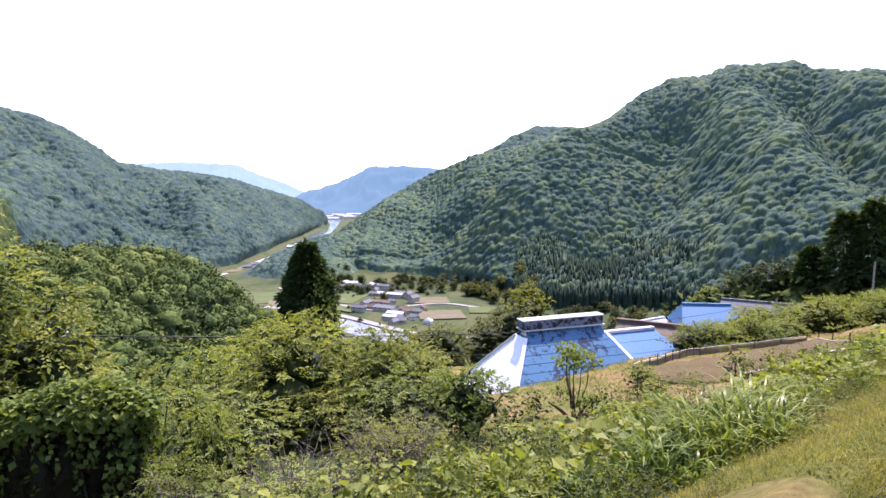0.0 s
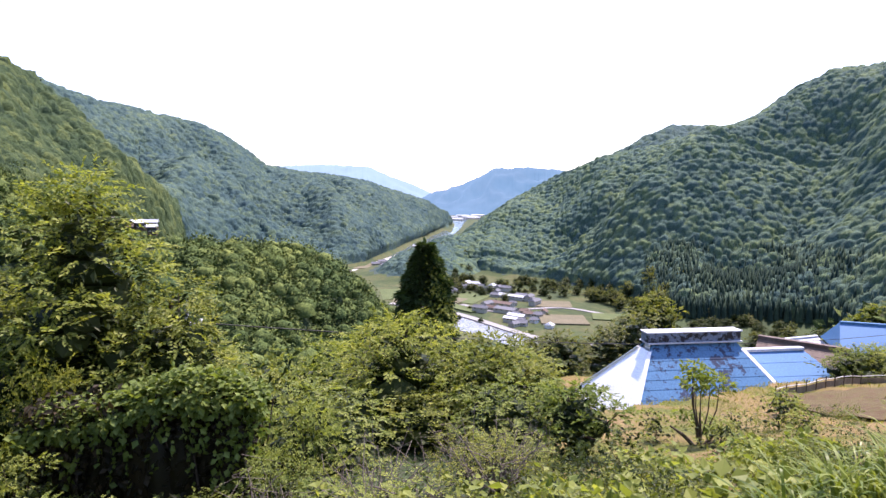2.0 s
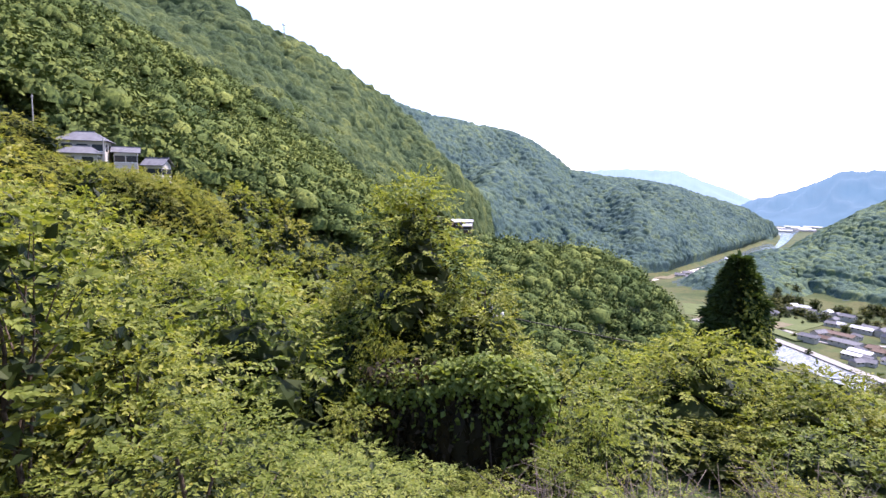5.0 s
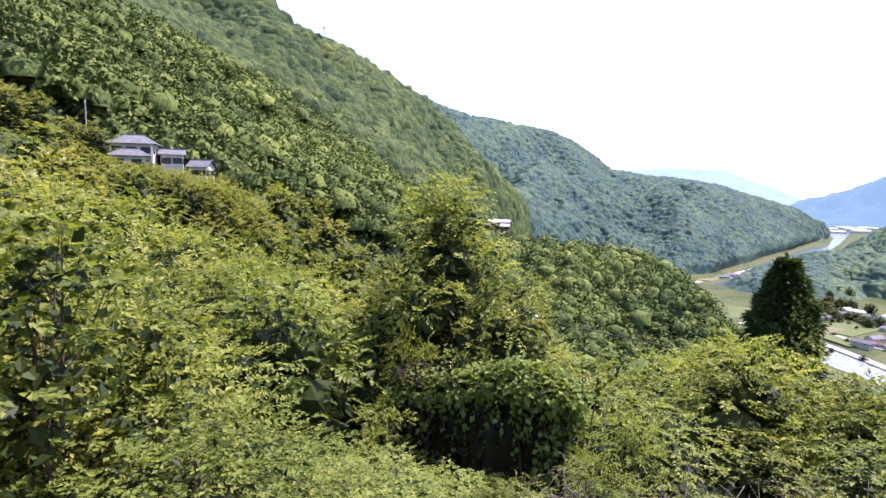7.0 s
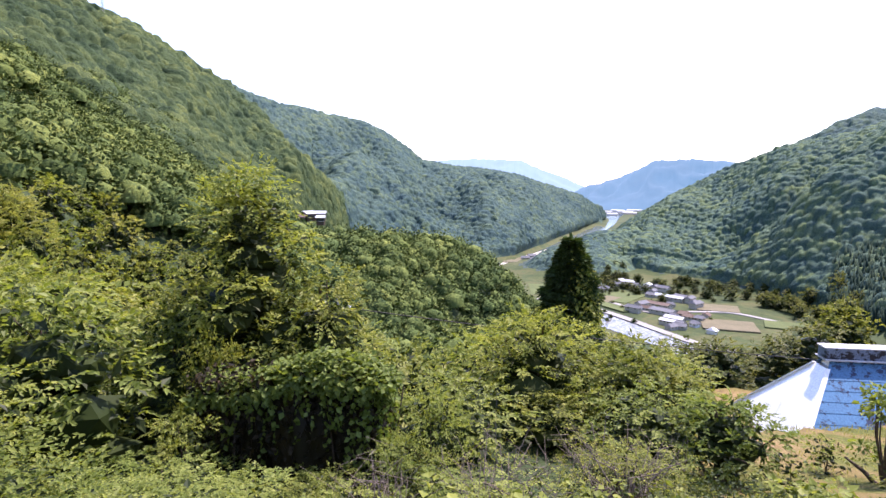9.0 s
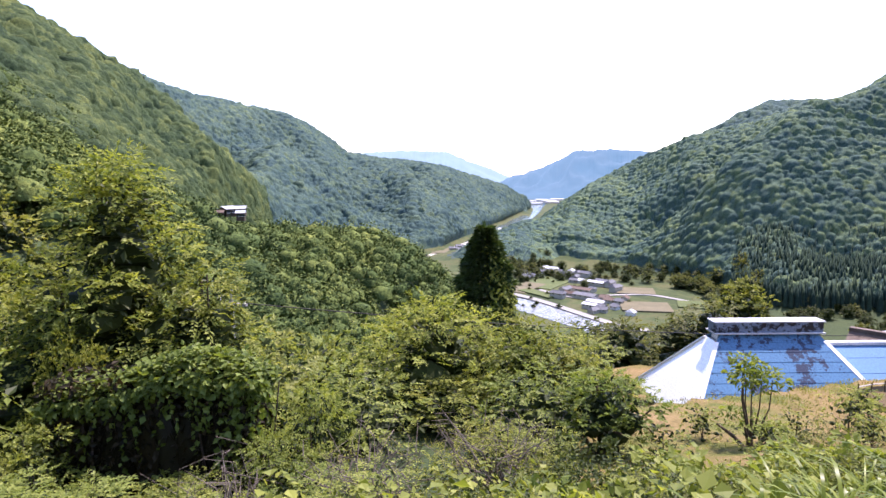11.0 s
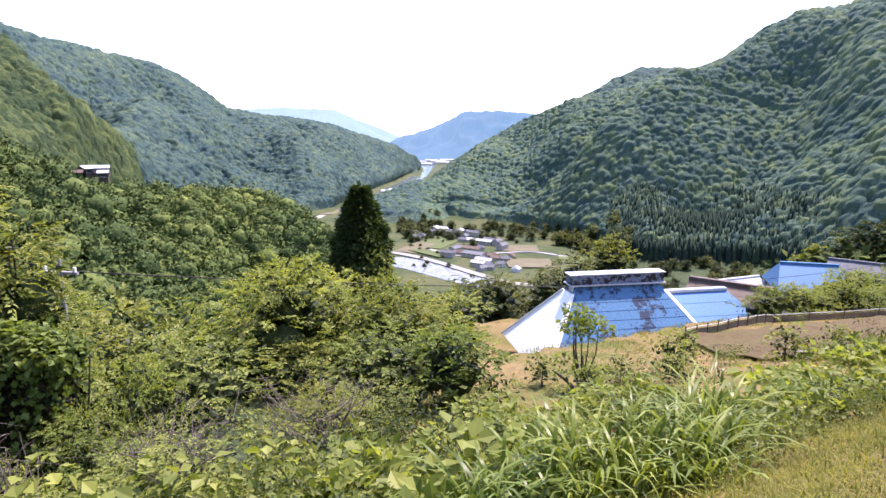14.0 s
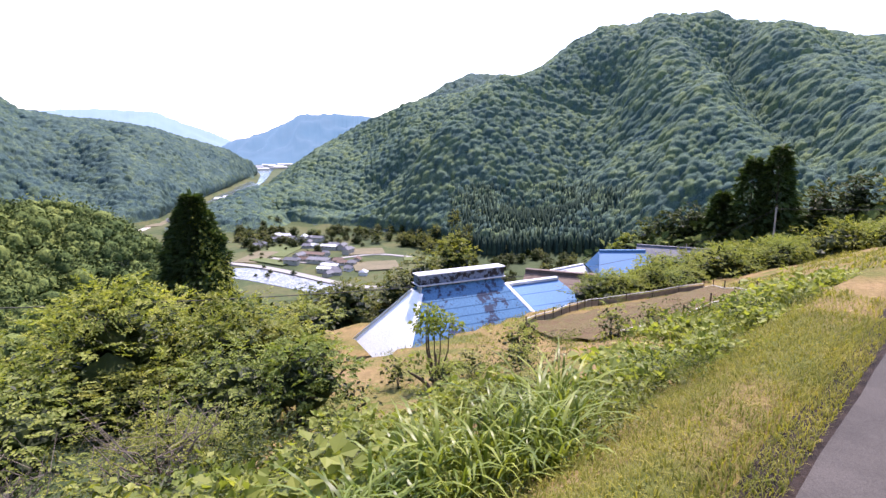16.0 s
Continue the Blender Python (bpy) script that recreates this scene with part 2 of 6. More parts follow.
SPUR_Z = [(100, 18), (79, 8), (74, 4.2), (69, 4.0), (66, 3.4), (62, -1.5), (52, -5), (44, -15), (38, -29), (30, -35), (26, -38), (23, -45), (20, -60), (17, -80), (12, -115), (5, -126), (-10, -126), (-20, -110), (-25, -29), (-33, -21), (-44, -12), (-62, -8)]
REAR_R = [(100, 160), (79, 160), (62, 200), (52, 270), (44, 340), (38, 390), (30, 430), (23, 480), (17, 430), (10, 450), (0, 480), (-20, 460), (-25, 300), (-44, 260), (-62, 250)]
REAR_Z = [(100, 45), (79, 28), (72, 18), (62, 8), (52, 2), (44, -28), (38, -60), (30, -95), (23, -120), (17, -127), (0, -127), (-20, -126), (-25, -95), (-44, -75), (-62, -55)]
FOOT_R = [(100, 300), (79, 300), (62, 350), (52, 430), (44, 500), (38, 640), (30, 870), (23, 900), (20, 960), (17, 1150), (14, 1500), (12, 1850), (11.3, 1600), (10.6, 1200), (9.3, 850), (1.9, 790), (-3.8, 700), (-11, 600), (-21, 640), (-30, 560), (-45, 500), (-62, 450)]
FOOT_Z = [(100, 100), (79, 85), (62, 55), (52, 30), (44, -20), (38, -95), (30, -127), (20, -127), (-21, -127), (-30, -125), (-45, -110), (-62, -90)]
SHOULDER_R = [(100, 430), (62, 470), (52, 560), (47.5, 715), (45, 690), (42, 650), (39, 720), (36, 860), (30, 1000), (20, 1080), (14, 1600), (12, 1950), (11.3, 2000), (10.6, 1300), (9.3, 950), (0, 930), (-11, 780), (-25, 760), (-62, 650)]
SHOULDER_E = [(100, 19), (62, 12.5), (52, 9.0), (47.5, 8.2), (45, 6.0), (42, 2.6), (39, -0.5), (36, -3.0), (30, -3.6), (20, -4.6), (14, -3.6), (12, -3.4), (11.3, -3.7), (10.6, -5.3), (9.3, -5.9), (0, -4.2), (-11, -3.6), (-25, -1.0), (-62, -1.0)]
CREST_R = [(100, 560), (62, 600), (52, 640), (47.6, 740), (46.5, 1150), (43, 1250), (29.4, 1450), (22, 1650), (14, 1850), (12, 2000), (11.3, 2050), (10.6, 1420), (8, 1300), (0, 1150), (-13, 1050), (-30, 1050), (-62, 1050)]
CREST_E = [(100, 22), (79, 20), (63.8, 15.6), (56.8, 12.8), (51.9, 10.7), (49.2, 9.0), (47.3, 8.3), (43, 6.9), (37, 5.8), (35, 5.3), (33, 4.4), (31, 3.0), (29.4, 1.9), (25.3, 1.2), (22, 0.9), (19.6, 0.4), (16.6, -0.6), (14, -1.4), (12, -2.5), (11.4, -3.4), (11.2, -3.7), (10.75, -5.0), (10.3, -4.1), (8.1, -2.9), (4.7, -1.0), (0.2, 1.3), (-3.1, 2.8), (-8, 3.6), (-12.9, 4.9), (-16, 5.5), (-18.9, 7.8), (-21.5, 9.1), (-24.5, 9.3), (-26.3, 10.0), (-30.5, 9.9), (-32, 9.2), (-36, 8.5), (-40.5, 7.3), (-50, 6.6), (-62, 6)]
BACK_R = [(62, 1300), (40, 2200), (29, 2300), (12, 2600), (0, 2300), (-4.2, 1900), (-13, 1850), (-17, 1700), (-62, 1700)]
BACK_E = [(62, -2), (40, -2), (12, -4), (0, -4), (-3, 0), (-4.2, 3.1), (-7, 4.9), (-9.7, 5.2), (-11.8, 5.3), (-13.5, 4.6), (-17, 2), (-62, 2)]
RIVER_Z = -128.0


def far_height(az, r):
    """Height by bearing and distance, over rings of knots joined smoothly."""
    az = np.clip(az, -62, 100)
    tan = lambda pairs: np.tan(np.radians(interp(az, pairs)))
    knots = [(interp(az, BOWL_R), interp(az, BOWL_Z)), (interp(az, SPUR_R), interp(az, SPUR_Z)), (interp(az, REAR_R), interp(az, REAR_Z)), (interp(az, FOOT_R), interp(az, FOOT_Z))]
    kr = interp(az, SHOULDER_R)
    knots.append((kr, 1.6 + kr * tan(SHOULDER_E)))
    cr = interp(az, CREST_R)
    dip = 0.5 * (kr + cr)
    ez, sz = 1.6 + cr * tan(CREST_E), 1.6 + kr * tan(SHOULDER_E)
    drop = np.interp(az, [36, 40, 46.5, 48], [0, 110, 110, 0])
    knots.append((dip, 0.5 * (ez + sz) - drop))
    knots.append((cr, ez))
    br = interp(az, BACK_R)
    bz = 1.6 + br * tan(BACK_E)
    gap = np.minimum(ez, bz) - 40
    knots.append((0.5 * (cr + br), np.where((az > 10.8) & (az < 12.2), RIVER_Z, gap)))
    knots.append((br, np.maximum(bz, RIVER_Z)))
    knots.append((np.full_like(az, 3000.0), np.full_like(az, RIVER_Z)))
    knots.append((np.full_like(az, 6000.0), np.full_like(az, RIVER_Z)))
    z = np.where(r <= knots[0][0], knots[0][1], 0.0)
    for (r0, z0), (r1, z1) in zip(knots, knots[1:]):
        u = np.clip((r - r0) / np.maximum(r1 - r0, 1), 0, 1)
        u = 0.45 * u + 0.55 * u * u * (3 - 2 * u)
        z = np.where((r > r0) & (r <= r1), z0 + (z1 - z0) * u, z)
    return z


# Spurs (+) and gullies (-) of the far slopes: height, half-width, then bearing and distance along the line
FOLDS = [(26, 55, ((-17.8, 1043), (-15.9, 989), (-12.7, 947), (-10.0, 873), (-7.2, 814), (-4.1, 763))),
         (22, 60, ((-24.4, 975), (-27.5, 849), (-31.4, 785), (-35.2, 700))),
         (24, 55, ((-35.6, 964), (-39.5, 828), (-42.4, 751))),
         (-32, 50, ((-11.1, 990), (-6.7, 951), (-3.3, 917), (1.2, 888), (4.5, 860))),
         (-30, 55, ((-22.5, 930), (-21.2, 820), (-18.2, 749), (-14.5, 716))),
         (-30, 50, ((-31.8, 978), (-34.7, 819), (-37.9, 731))),
         (-12, 60, ((36, 1230), (31, 1130), (25.5, 1040), (22, 960))),
         (12, 60, ((31, 1330), (26.5, 1250), (22, 1150), (19, 1080))),
         (-15, 45, ((62, 580), (57, 520), (51, 470), (46, 440))),
         (-13, 40, ((74, 560), (68, 480), (62, 420))),
         (11, 45, ((68, 590), (62, 500), (56, 440)))]


def folds(x, y):
    shape, far = x.shape, np.hypot(x, y).ravel() > 300
    full = np.zeros(far.size)
    x, y = x.ravel()[far], y.ravel()[far]
    z = np.zeros_like(x)
    for amp, w, line in FOLDS:
        pts = [(-r * math.sin(radians(a)), r * math.cos(radians(a))) for a, r in line]
        best = np.full_like(x, 1e9)
        for (ax, ay), (bx, by) in zip(pts, pts[1:]):
            dx, dy = bx - ax, by - ay
            t = np.clip(((x - ax) * dx + (y - ay) * dy) / (dx * dx + dy * dy), 0, 1)
            best = np.minimum(best, (x - ax - t * dx) ** 2 + (y - ay - t * dy) ** 2)
        z = z + amp * np.exp(-best / (w * w))
    full[far] = z
    return full.reshape(shape)


def toe(x, y):
    """The low end of the right-hand mountain, running out to the river."""
    line = [(9.0, 1010, 48), (10.4, 990, 44), (12.1, 950, 33), (13.7, 880, 21), (15.0, 830, 0)]
    pts = [(-r * math.sin(radians(a)), r * math.cos(radians(a)), h) for a, r, h in line]
    z = np.full_like(x, -200.0)
    for (ax, ay, ah), (bx, by, bh) in zip(pts, pts[1:]):
        dx, dy = bx - ax, by - ay
        t = np.clip(((x - ax) * dx + (y - ay) * dy) / (dx * dx + dy * dy), 0, 1)
        d2 = (x - ax - t * dx) ** 2 + (y - ay - t * dy) ** 2
        z = np.maximum(z, RIVER_Z + (ah + (bh - ah) * t) * np.exp(-d2 / 75 ** 2))
    return z


def height(x, y):
    x, y = np.asarray(x, float), np.asarray(y, float)
    r = np.hypot(x, y)
    az = np.degrees(np.arctan2(-x, y))
    zf = far_height(az, r)
    rise = np.clip((zf + 118) / 60, 0, 1) * np.clip((r - 340) / 250, 0, 1)
    lean = np.where(az < 11, 1.0, -1.0)
    spur = az / 8.5 + lean * (r - 900) / 420 + 0.8 * fbm(x / 180, y / 180, 23, 2)
    ridged = 0.55 * (1 - np.abs(2 * vnoise(spur, r / 900, 22) - 1)) + 0.45 * (1 - np.abs(2 * fbm(x / 210, y / 210, 21, 3) - 1))
    cr = interp(np.clip(az, -62, 100), CREST_R)
    calm = np.clip(np.abs(r - cr) / (0.12 * cr), 0.12, 1)
    kr = interp(np.clip(az, -62, 100), SHOULDER_R)
    calm = np.where((az > 34) & (az < 52), np.minimum(calm, np.clip(np.abs(r - kr) / (0.14 * kr), 0.1, 1)), calm)
    zf = zf + rise * calm * ((ridged - 0.62) * 75 + 1.7 * folds(x, y) + (fbm(x / 45, y / 45, 5, 2) - 0.5) * 12)
    zf = np.maximum(zf, toe(x, y))
    br = interp(np.clip(az, -62, 100), BOWL_R)
    ramp_z = near_height(x / np.maximum(r, 1) * np.minimum(r, 42), y / np.maximum(r, 1) * np.minimum(r, 42))
    t = np.clip((r - 42) / np.maximum(br - 42, 1), 0, 1)
    bz = interp(np.clip(az, -62, 100), BOWL_Z)
    mid = ramp_z + (bz - ramp_z) * t
    z = np.where(r < 42, near_height(x, y), np.where(r < br, mid, zf))
    return z


def H(x, y):
    return float(height(np.array([x]), np.array([y]))[0])


def polar(az, r):
    return -r * math.sin(radians(az)), r * math.cos(radians(az))


def make_ground():
    azs = np.concatenate([np.linspace(-180, -64, 40, endpoint=False), np.linspace(-64, 98, 380, endpoint=False), np.linspace(98, 180, 28, endpoint=False)])
    rs = np.concatenate([[0.4], np.geomspace(0.8, 60, 84), np.geomspace(63, 2600, 120), [3200, 4000, 6000]])
    A, R = np.meshgrid(np.radians(azs), rs, indexing="ij")
    X, Y = -R * np.sin(A), R * np.cos(A)
    Z = height(X, Y)
    s, n = X * SX + Y * SY, -X * SY + Y * SX
    lane = (n < 0.95) & (n > -2.9)
    Z = np.where(lane & (R < 60), Z - 0.10, Z)
    na, nr = len(azs), len(rs)
    V = np.stack([X, Y, Z], -1).reshape(-1, 3)
    i, j = np.meshgrid(np.arange(na), np.arange(nr - 1), indexing="ij")
    k = (i + 1) % na
    F = np.stack([i * nr + j, i * nr + j + 1, k * nr + j + 1, k * nr + j], -1).reshape(-1, 4)
    me = np_mesh("ground", V, F[:, ::-1], M_GROUND, True)
    me.materials.append(M_FLOOR)
    me.materials.append(M_FIELD)
    me.materials.append(M_FLOOR_FAR)
    zc, rc = Z[:, :-1], R[:, :-1]
    wood = (zc > -122) & (rc > 62)
    low = (zc <= -122) & (rc > 200) & (A[:, :-1] > radians(-5))
    wood = wood | ((zc <= -122) & (rc > 200) & ~low)
    xc, yc, nc = X[:, :-1], Y[:, :-1], n[:, :-1]
    wood = wood | ((nc > 5.4) & (rc > 7) & (rc < 70) & (xc < np.interp(yc, [0, 5, 9, 14, 24, 60], [-3.4, -1.9, -0.3, 0.0, -0.6, -2.4])))
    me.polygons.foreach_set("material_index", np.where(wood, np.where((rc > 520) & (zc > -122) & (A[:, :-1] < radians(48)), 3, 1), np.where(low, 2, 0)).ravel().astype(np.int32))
    ob = new("ground", me)
    tagged(ob, "grassy hillside falling to a wide green river valley", "ground", kind="structure")


make_ground()


def lane_strip(name, n0, n1, up, mat, label, wob=0.0, depth=0.12):
    """A strip along the lane from n0 to n1, as a slab with thickness."""
    ss = np.arange(-40, 75, 0.35)
    V, F = [], []
    for s in ss:
        a = n0 + (vnoise(np.array([s * 1.7]), np.array([0.5]), 4)[0] - 0.5) * wob
        b = n1 + (vnoise(np.array([s * 1.3]), np.array([7.5]), 5)[0] - 0.5) * wob
        for n in (a, b):
            x, y = s * SX - n * SY, s * SY + n * SX
            z = -0.075 * max(-40, min(80, s)) + up
            V += [(x, y, z), (x, y, z - depth)]
    for i in range(len(ss) - 1):
        o, p = 4 * i, 4 * i + 4
        F += [(o, o + 2, p + 2, p), (o + 2, o + 3, p + 3, p + 2), (o + 1, o, p, p + 1), (o + 1, p + 1, p + 3, o + 3)]
    ob = new(name, np_mesh(name, V, F, mat))
    return tagged(ob, label, kind="structure")


lane_strip("road", -2.7, 0.57, 0.0, M_ASPHALT, "narrow grey asphalt lane along the hillside", 0.03)
lane_strip("road_shoulder", 0.42, 0.84, -0.012, M_SHOULDER, "dark crumbling mossy edge of the asphalt lane", 0.10)

# ---------------------------------------------------------------- forests
def ico(sub):
    bm = bmesh.new()
    bmesh.ops.create_icosphere(bm, subdivisions=sub, radius=1.0)
    v = np.array([q.co[:] for q in bm.verts])
    f = np.array([[q.index for q in p.verts] for p in bm.faces])
    bm.free()
    return v, f


ICO1, ICO2 = ico(1), ico(2)

def dome(base):
    """The upper part of a ball, for crowns that close up into a canopy."""
    v, f = base
    keep = f[(v[f][:, :, 2].max(axis=1) > -0.3)]
    used = np.unique(keep)
    back = np.full(len(v), -1)
    back[used] = np.arange(len(used))
    return v[used], back[keep]


DOME1 = dome(ICO1)


def crowns(pos, rad, base, squash=0.9, jag=0.3):
    """Lumpy crowns at pos with radii rad, as one (verts, faces)."""
    v, f = base
    n = len(pos)
    sc = rad[:, None, None] * (1 + jag * (rng.random((n, len(v), 1)) - 0.5) * 2)
    th = rng.random(n) * 6.283
    c, s = np.cos(th)[:, None], np.sin(th)[:, None]
    vx, vy = v[None, :, 0] * c - v[None, :, 1] * s, v[None, :, 0] * s + v[None, :, 1] * c
    V = np.stack([vx, vy, np.broadcast_to(v[None, :, 2] * squash, vx.shape)], -1) * sc + pos[:, None]
    F = f[None] + (np.arange(n) * len(v))[:, None, None]
    return V.reshape(-1, 3), F.reshape(-1, f.shape[1])


def scatter(az0, az1, r0, r1, spacing):
    """Points over a sector on a shaken grid, so that crowns stand side by side."""
    a = np.radians(np.linspace(az0, az1, 40))
    xs, ys = -np.outer([r0, r1], np.sin(a)), np.outer([r0, r1], np.cos(a))
    gx, gy = np.meshgrid(np.arange(xs.min(), xs.max(), spacing), np.arange(ys.min(), ys.max(), spacing))
    gx[::2] += spacing / 2
    x = (gx + (rng.random(gx.shape) - 0.5) * spacing * 0.9).ravel()
    y = (gy + (rng.random(gy.shape) - 0.5) * spacing * 0.9).ravel()
    az, r = np.degrees(np.arctan2(-x, y)), np.hypot(x, y)
    ok = (az > az0) & (az < az1) & (r > r0) & (r < r1)
    return x[ok], y[ok]


def lobes(pos, rad, k):
    """Splits crowns into k rounded heads each: their centres and radii."""
    n = len(pos)
    th = rng.random((n, 1)) * 6.283 + np.arange(k)[None] * 6.283 / max(k - 1, 1) + rng.normal(size=(n, k)) * 0.35
    out = rad[:, None] * (0.42 + 0.3 * rng.random((n, k)))
    out[:, 0] *= 0.25
    up = rad[:, None] * (0.05 + 0.3 * rng.random((n, k)))
    up[:, 0] += rad * 0.35
    C = pos[:, None] + np.stack([np.cos(th) * out, np.sin(th) * out, up], -1)
    return C.reshape(-1, 3), (rad[:, None] * (0.5 + 0.22 * rng.random((n, k)))).ravel()


def seen_from_lane(x, y, top):
    """Which trees are not buried behind nearer land (the hidden dells keep only a few)."""
    r, az = np.hypot(x, y), np.arctan2(-x, y)
    el = top / np.maximum(r, 1)
    hide = np.full(len(x), -9.0)
    for k in np.linspace(0.08, 0.96, 40):
        rr = r * k
        hide = np.maximum(hide, (height(-rr * np.sin(az), rr * np.cos(az)) - 1.6) / np.maximum(rr, 1))
    return (el > hide - 0.004) | (rng.random(len(x)) < 0.04)


def crown_field(x, y, cell, seed):
    """Rounded crowns side by side on a shaken grid: height over the gaps in metres, and a random number for each crown."""
    i, j = np.floor(x / cell), np.floor(y / cell)
    best, tint = np.zeros_like(x), np.full_like(x, 0.3)
    for di in (-1, 0, 1):
        for dj in (-1, 0, 1):
            a, b = i + di, j + dj
            cx = (a + 0.5 + 0.75 * (hash2(a, b, seed) - 0.5)) * cell
            cy = (b + 0.5 + 0.75 * (hash2(a, b, seed + 1) - 0.5)) * cell
            R = cell * (0.58 + 0.34 * hash2(a, b, seed + 2))
            h = np.sqrt(np.clip(1 - ((x - cx) ** 2 + (y - cy) ** 2) / R ** 2, 0, 1)) * R * (0.75 + 0.5 * hash2(a, b, seed + 3))
            tint = np.where(h > best, hash2(a, b, seed + 4), tint)
            best = np.maximum(best, h)
    return best, tint


def forest(name, label, sector, step, cell, mat, lift=0.7, seed=80, lean=(0, 0)):
    """A closed canopy over a sector: crowns with smaller heads on them, as one sheet that meets the ground at its edges."""
    az0, az1, r0, r1 = sector
    na, nr = int(radians(az1 - az0) * 0.5 * (r0 + r1) / step), int((r1 - r0) / step)
    A, R = np.meshgrid(np.radians(np.linspace(az0, az1, na)), np.linspace(r0, r1, nr), indexing="ij")
    X, Y = -R * np.sin(A), R * np.cos(A)
    Z = height(X, Y)
    U, V = X + lean[0] * Z, Y + lean[1] * Z          # keeps crowns round where the slope is steep
    h1, tint = crown_field(U, V, cell, seed)
    h2, t2 = crown_field(U + 0.4 * h1, V, cell * 0.42, seed + 9)
    edge = np.minimum(np.minimum(A - A.min(), A.max() - A) * R, np.minimum(R - r0, r1 - R))
    rim = np.clip(edge / 12, 0, 1) * np.clip((Z + 122) / 5, 0, 1)
    top = Z - 1.5 + rim * (4.0 + lift * h1 + 0.75 * lift * h2 + 3 * fbm(X / 35, Y / 35, 71, 2))
    zr, za = np.gradient(Z, R[0], axis=1), np.gradient(Z, A[:, 0], axis=0) / R
    gx, gy = -np.sin(A) * zr - np.cos(A) * za, np.cos(A) * zr - np.sin(A) * za
    out = 0.8 * (top - Z) / np.sqrt(1 + gx * gx + gy * gy)
    PX, PY = X - gx * out, Y - gy * out
    q = 8
    cz = top[::q, ::q]
    seen = seen_from_lane(X[::q, ::q].ravel(), Y[::q, ::q].ravel(), cz.ravel() + 8).reshape(cz.shape)
    keep = np.repeat(np.repeat(seen, q, 0), q, 1)[:na, :nr] & (Z > -122.5)
    keep = keep[:-1, :-1] & keep[1:, :-1] & keep[:-1, 1:] & keep[1:, 1:]
    i, j = np.nonzero(keep)
    F = np.stack([i * nr + j, i * nr + j + 1, (i + 1) * nr + j + 1, (i + 1) * nr + j], -1)[:, ::-1]
    used, F = np.unique(F, return_inverse=True)
    me = np_mesh(name, np.stack([PX, PY, top], -1).reshape(-1, 3)[used], F.reshape(-1, 4), mat, True)
    me.attributes.new("tint", "FLOAT", "POINT").data.foreach_set("value", (0.7 * tint + 0.3 * t2).ravel()[used].astype(np.float32))
    return tagged(new(name, me), label, "forest", kind="stuff")


def azr(x, y):
    return np.degrees(np.arctan2(-x, y)), np.hypot(x, y)


BROAD = "dense broadleaf forest on a steep hillside across the valley"
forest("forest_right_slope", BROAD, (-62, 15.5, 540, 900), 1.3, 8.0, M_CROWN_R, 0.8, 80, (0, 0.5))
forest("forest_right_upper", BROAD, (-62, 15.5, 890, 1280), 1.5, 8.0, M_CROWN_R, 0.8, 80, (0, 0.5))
forest("forest_back_ridge", "forest on a farther ridge, coloured bluish for haze", (-16, -2, 1500, 2000), 3.4, 12, M_CROWN_F, 0.8, 84)
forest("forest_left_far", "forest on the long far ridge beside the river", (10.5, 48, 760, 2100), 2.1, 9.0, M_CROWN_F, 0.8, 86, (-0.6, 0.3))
forest("forest_left_slope", "sunlit broadleaf forest on the near mountainside", (36, 94, 320, 800), 1.1, 8.6, M_SLOPE_L, 0.8, 88, (-1.0, 0.3))


# ---------------------------------------------------------------- leaves, bushes and trees
def leaves(P, D, N, L, W):
    """Folded leaves at P, pointing along D, facing N, of length L and width W: (verts, faces)."""
    S = np.cross(D, N)
    S /= np.linalg.norm(S, axis=1)[:, None] + 1e-9
    N = np.cross(S, D)
    L, W = L[:, None], W[:, None]
    mid = P + D * L * 0.45
    V = np.stack([P, mid + S * W * 0.5 + N * L * 0.09, P + D * L - N * L * 0.06, mid - S * W * 0.5 + N * L * 0.09], 1)
    o = np.arange(len(P))[:, None] * 4
    F = np.concatenate([o + np.array([[0, 1, 2]]), o + np.array([[0, 2, 3]])])
    return V.reshape(-1, 3), F


def unit(v):
    return v / (np.linalg.norm(v, axis=-1, keepdims=True) + 1e-9)


def clump_leaves(C, R, per, size, flat=0.6, tilt=0.55, aspect=0.55, droop=0.25):
    """Leaves in round clumps at centres C of radii R, thickest towards their upper skins."""
    K = len(C)
    d = unit(rng.normal(size=(K, per, 3)) + [0, 0, 0.35])
    rad = R[:, None, None] * (0.45 + 0.6 * rng.random((K, per, 1)) ** 0.5)
    P = (C[:, None] + d * rad * [1, 1, flat]).reshape(-1, 3)
    n = len(P)
    D = unit(d.reshape(-1, 3) * [1, 1, 0.4] + rng.normal(size=(n, 3)) * 0.6 - [0, 0, droop])
    N = unit(rng.normal(size=(n, 3)) * tilt + [0, 0, 1])
    L = size * (0.6 + 0.8 * rng.random(n))
    return leaves(P, D, N, L, L * aspect)


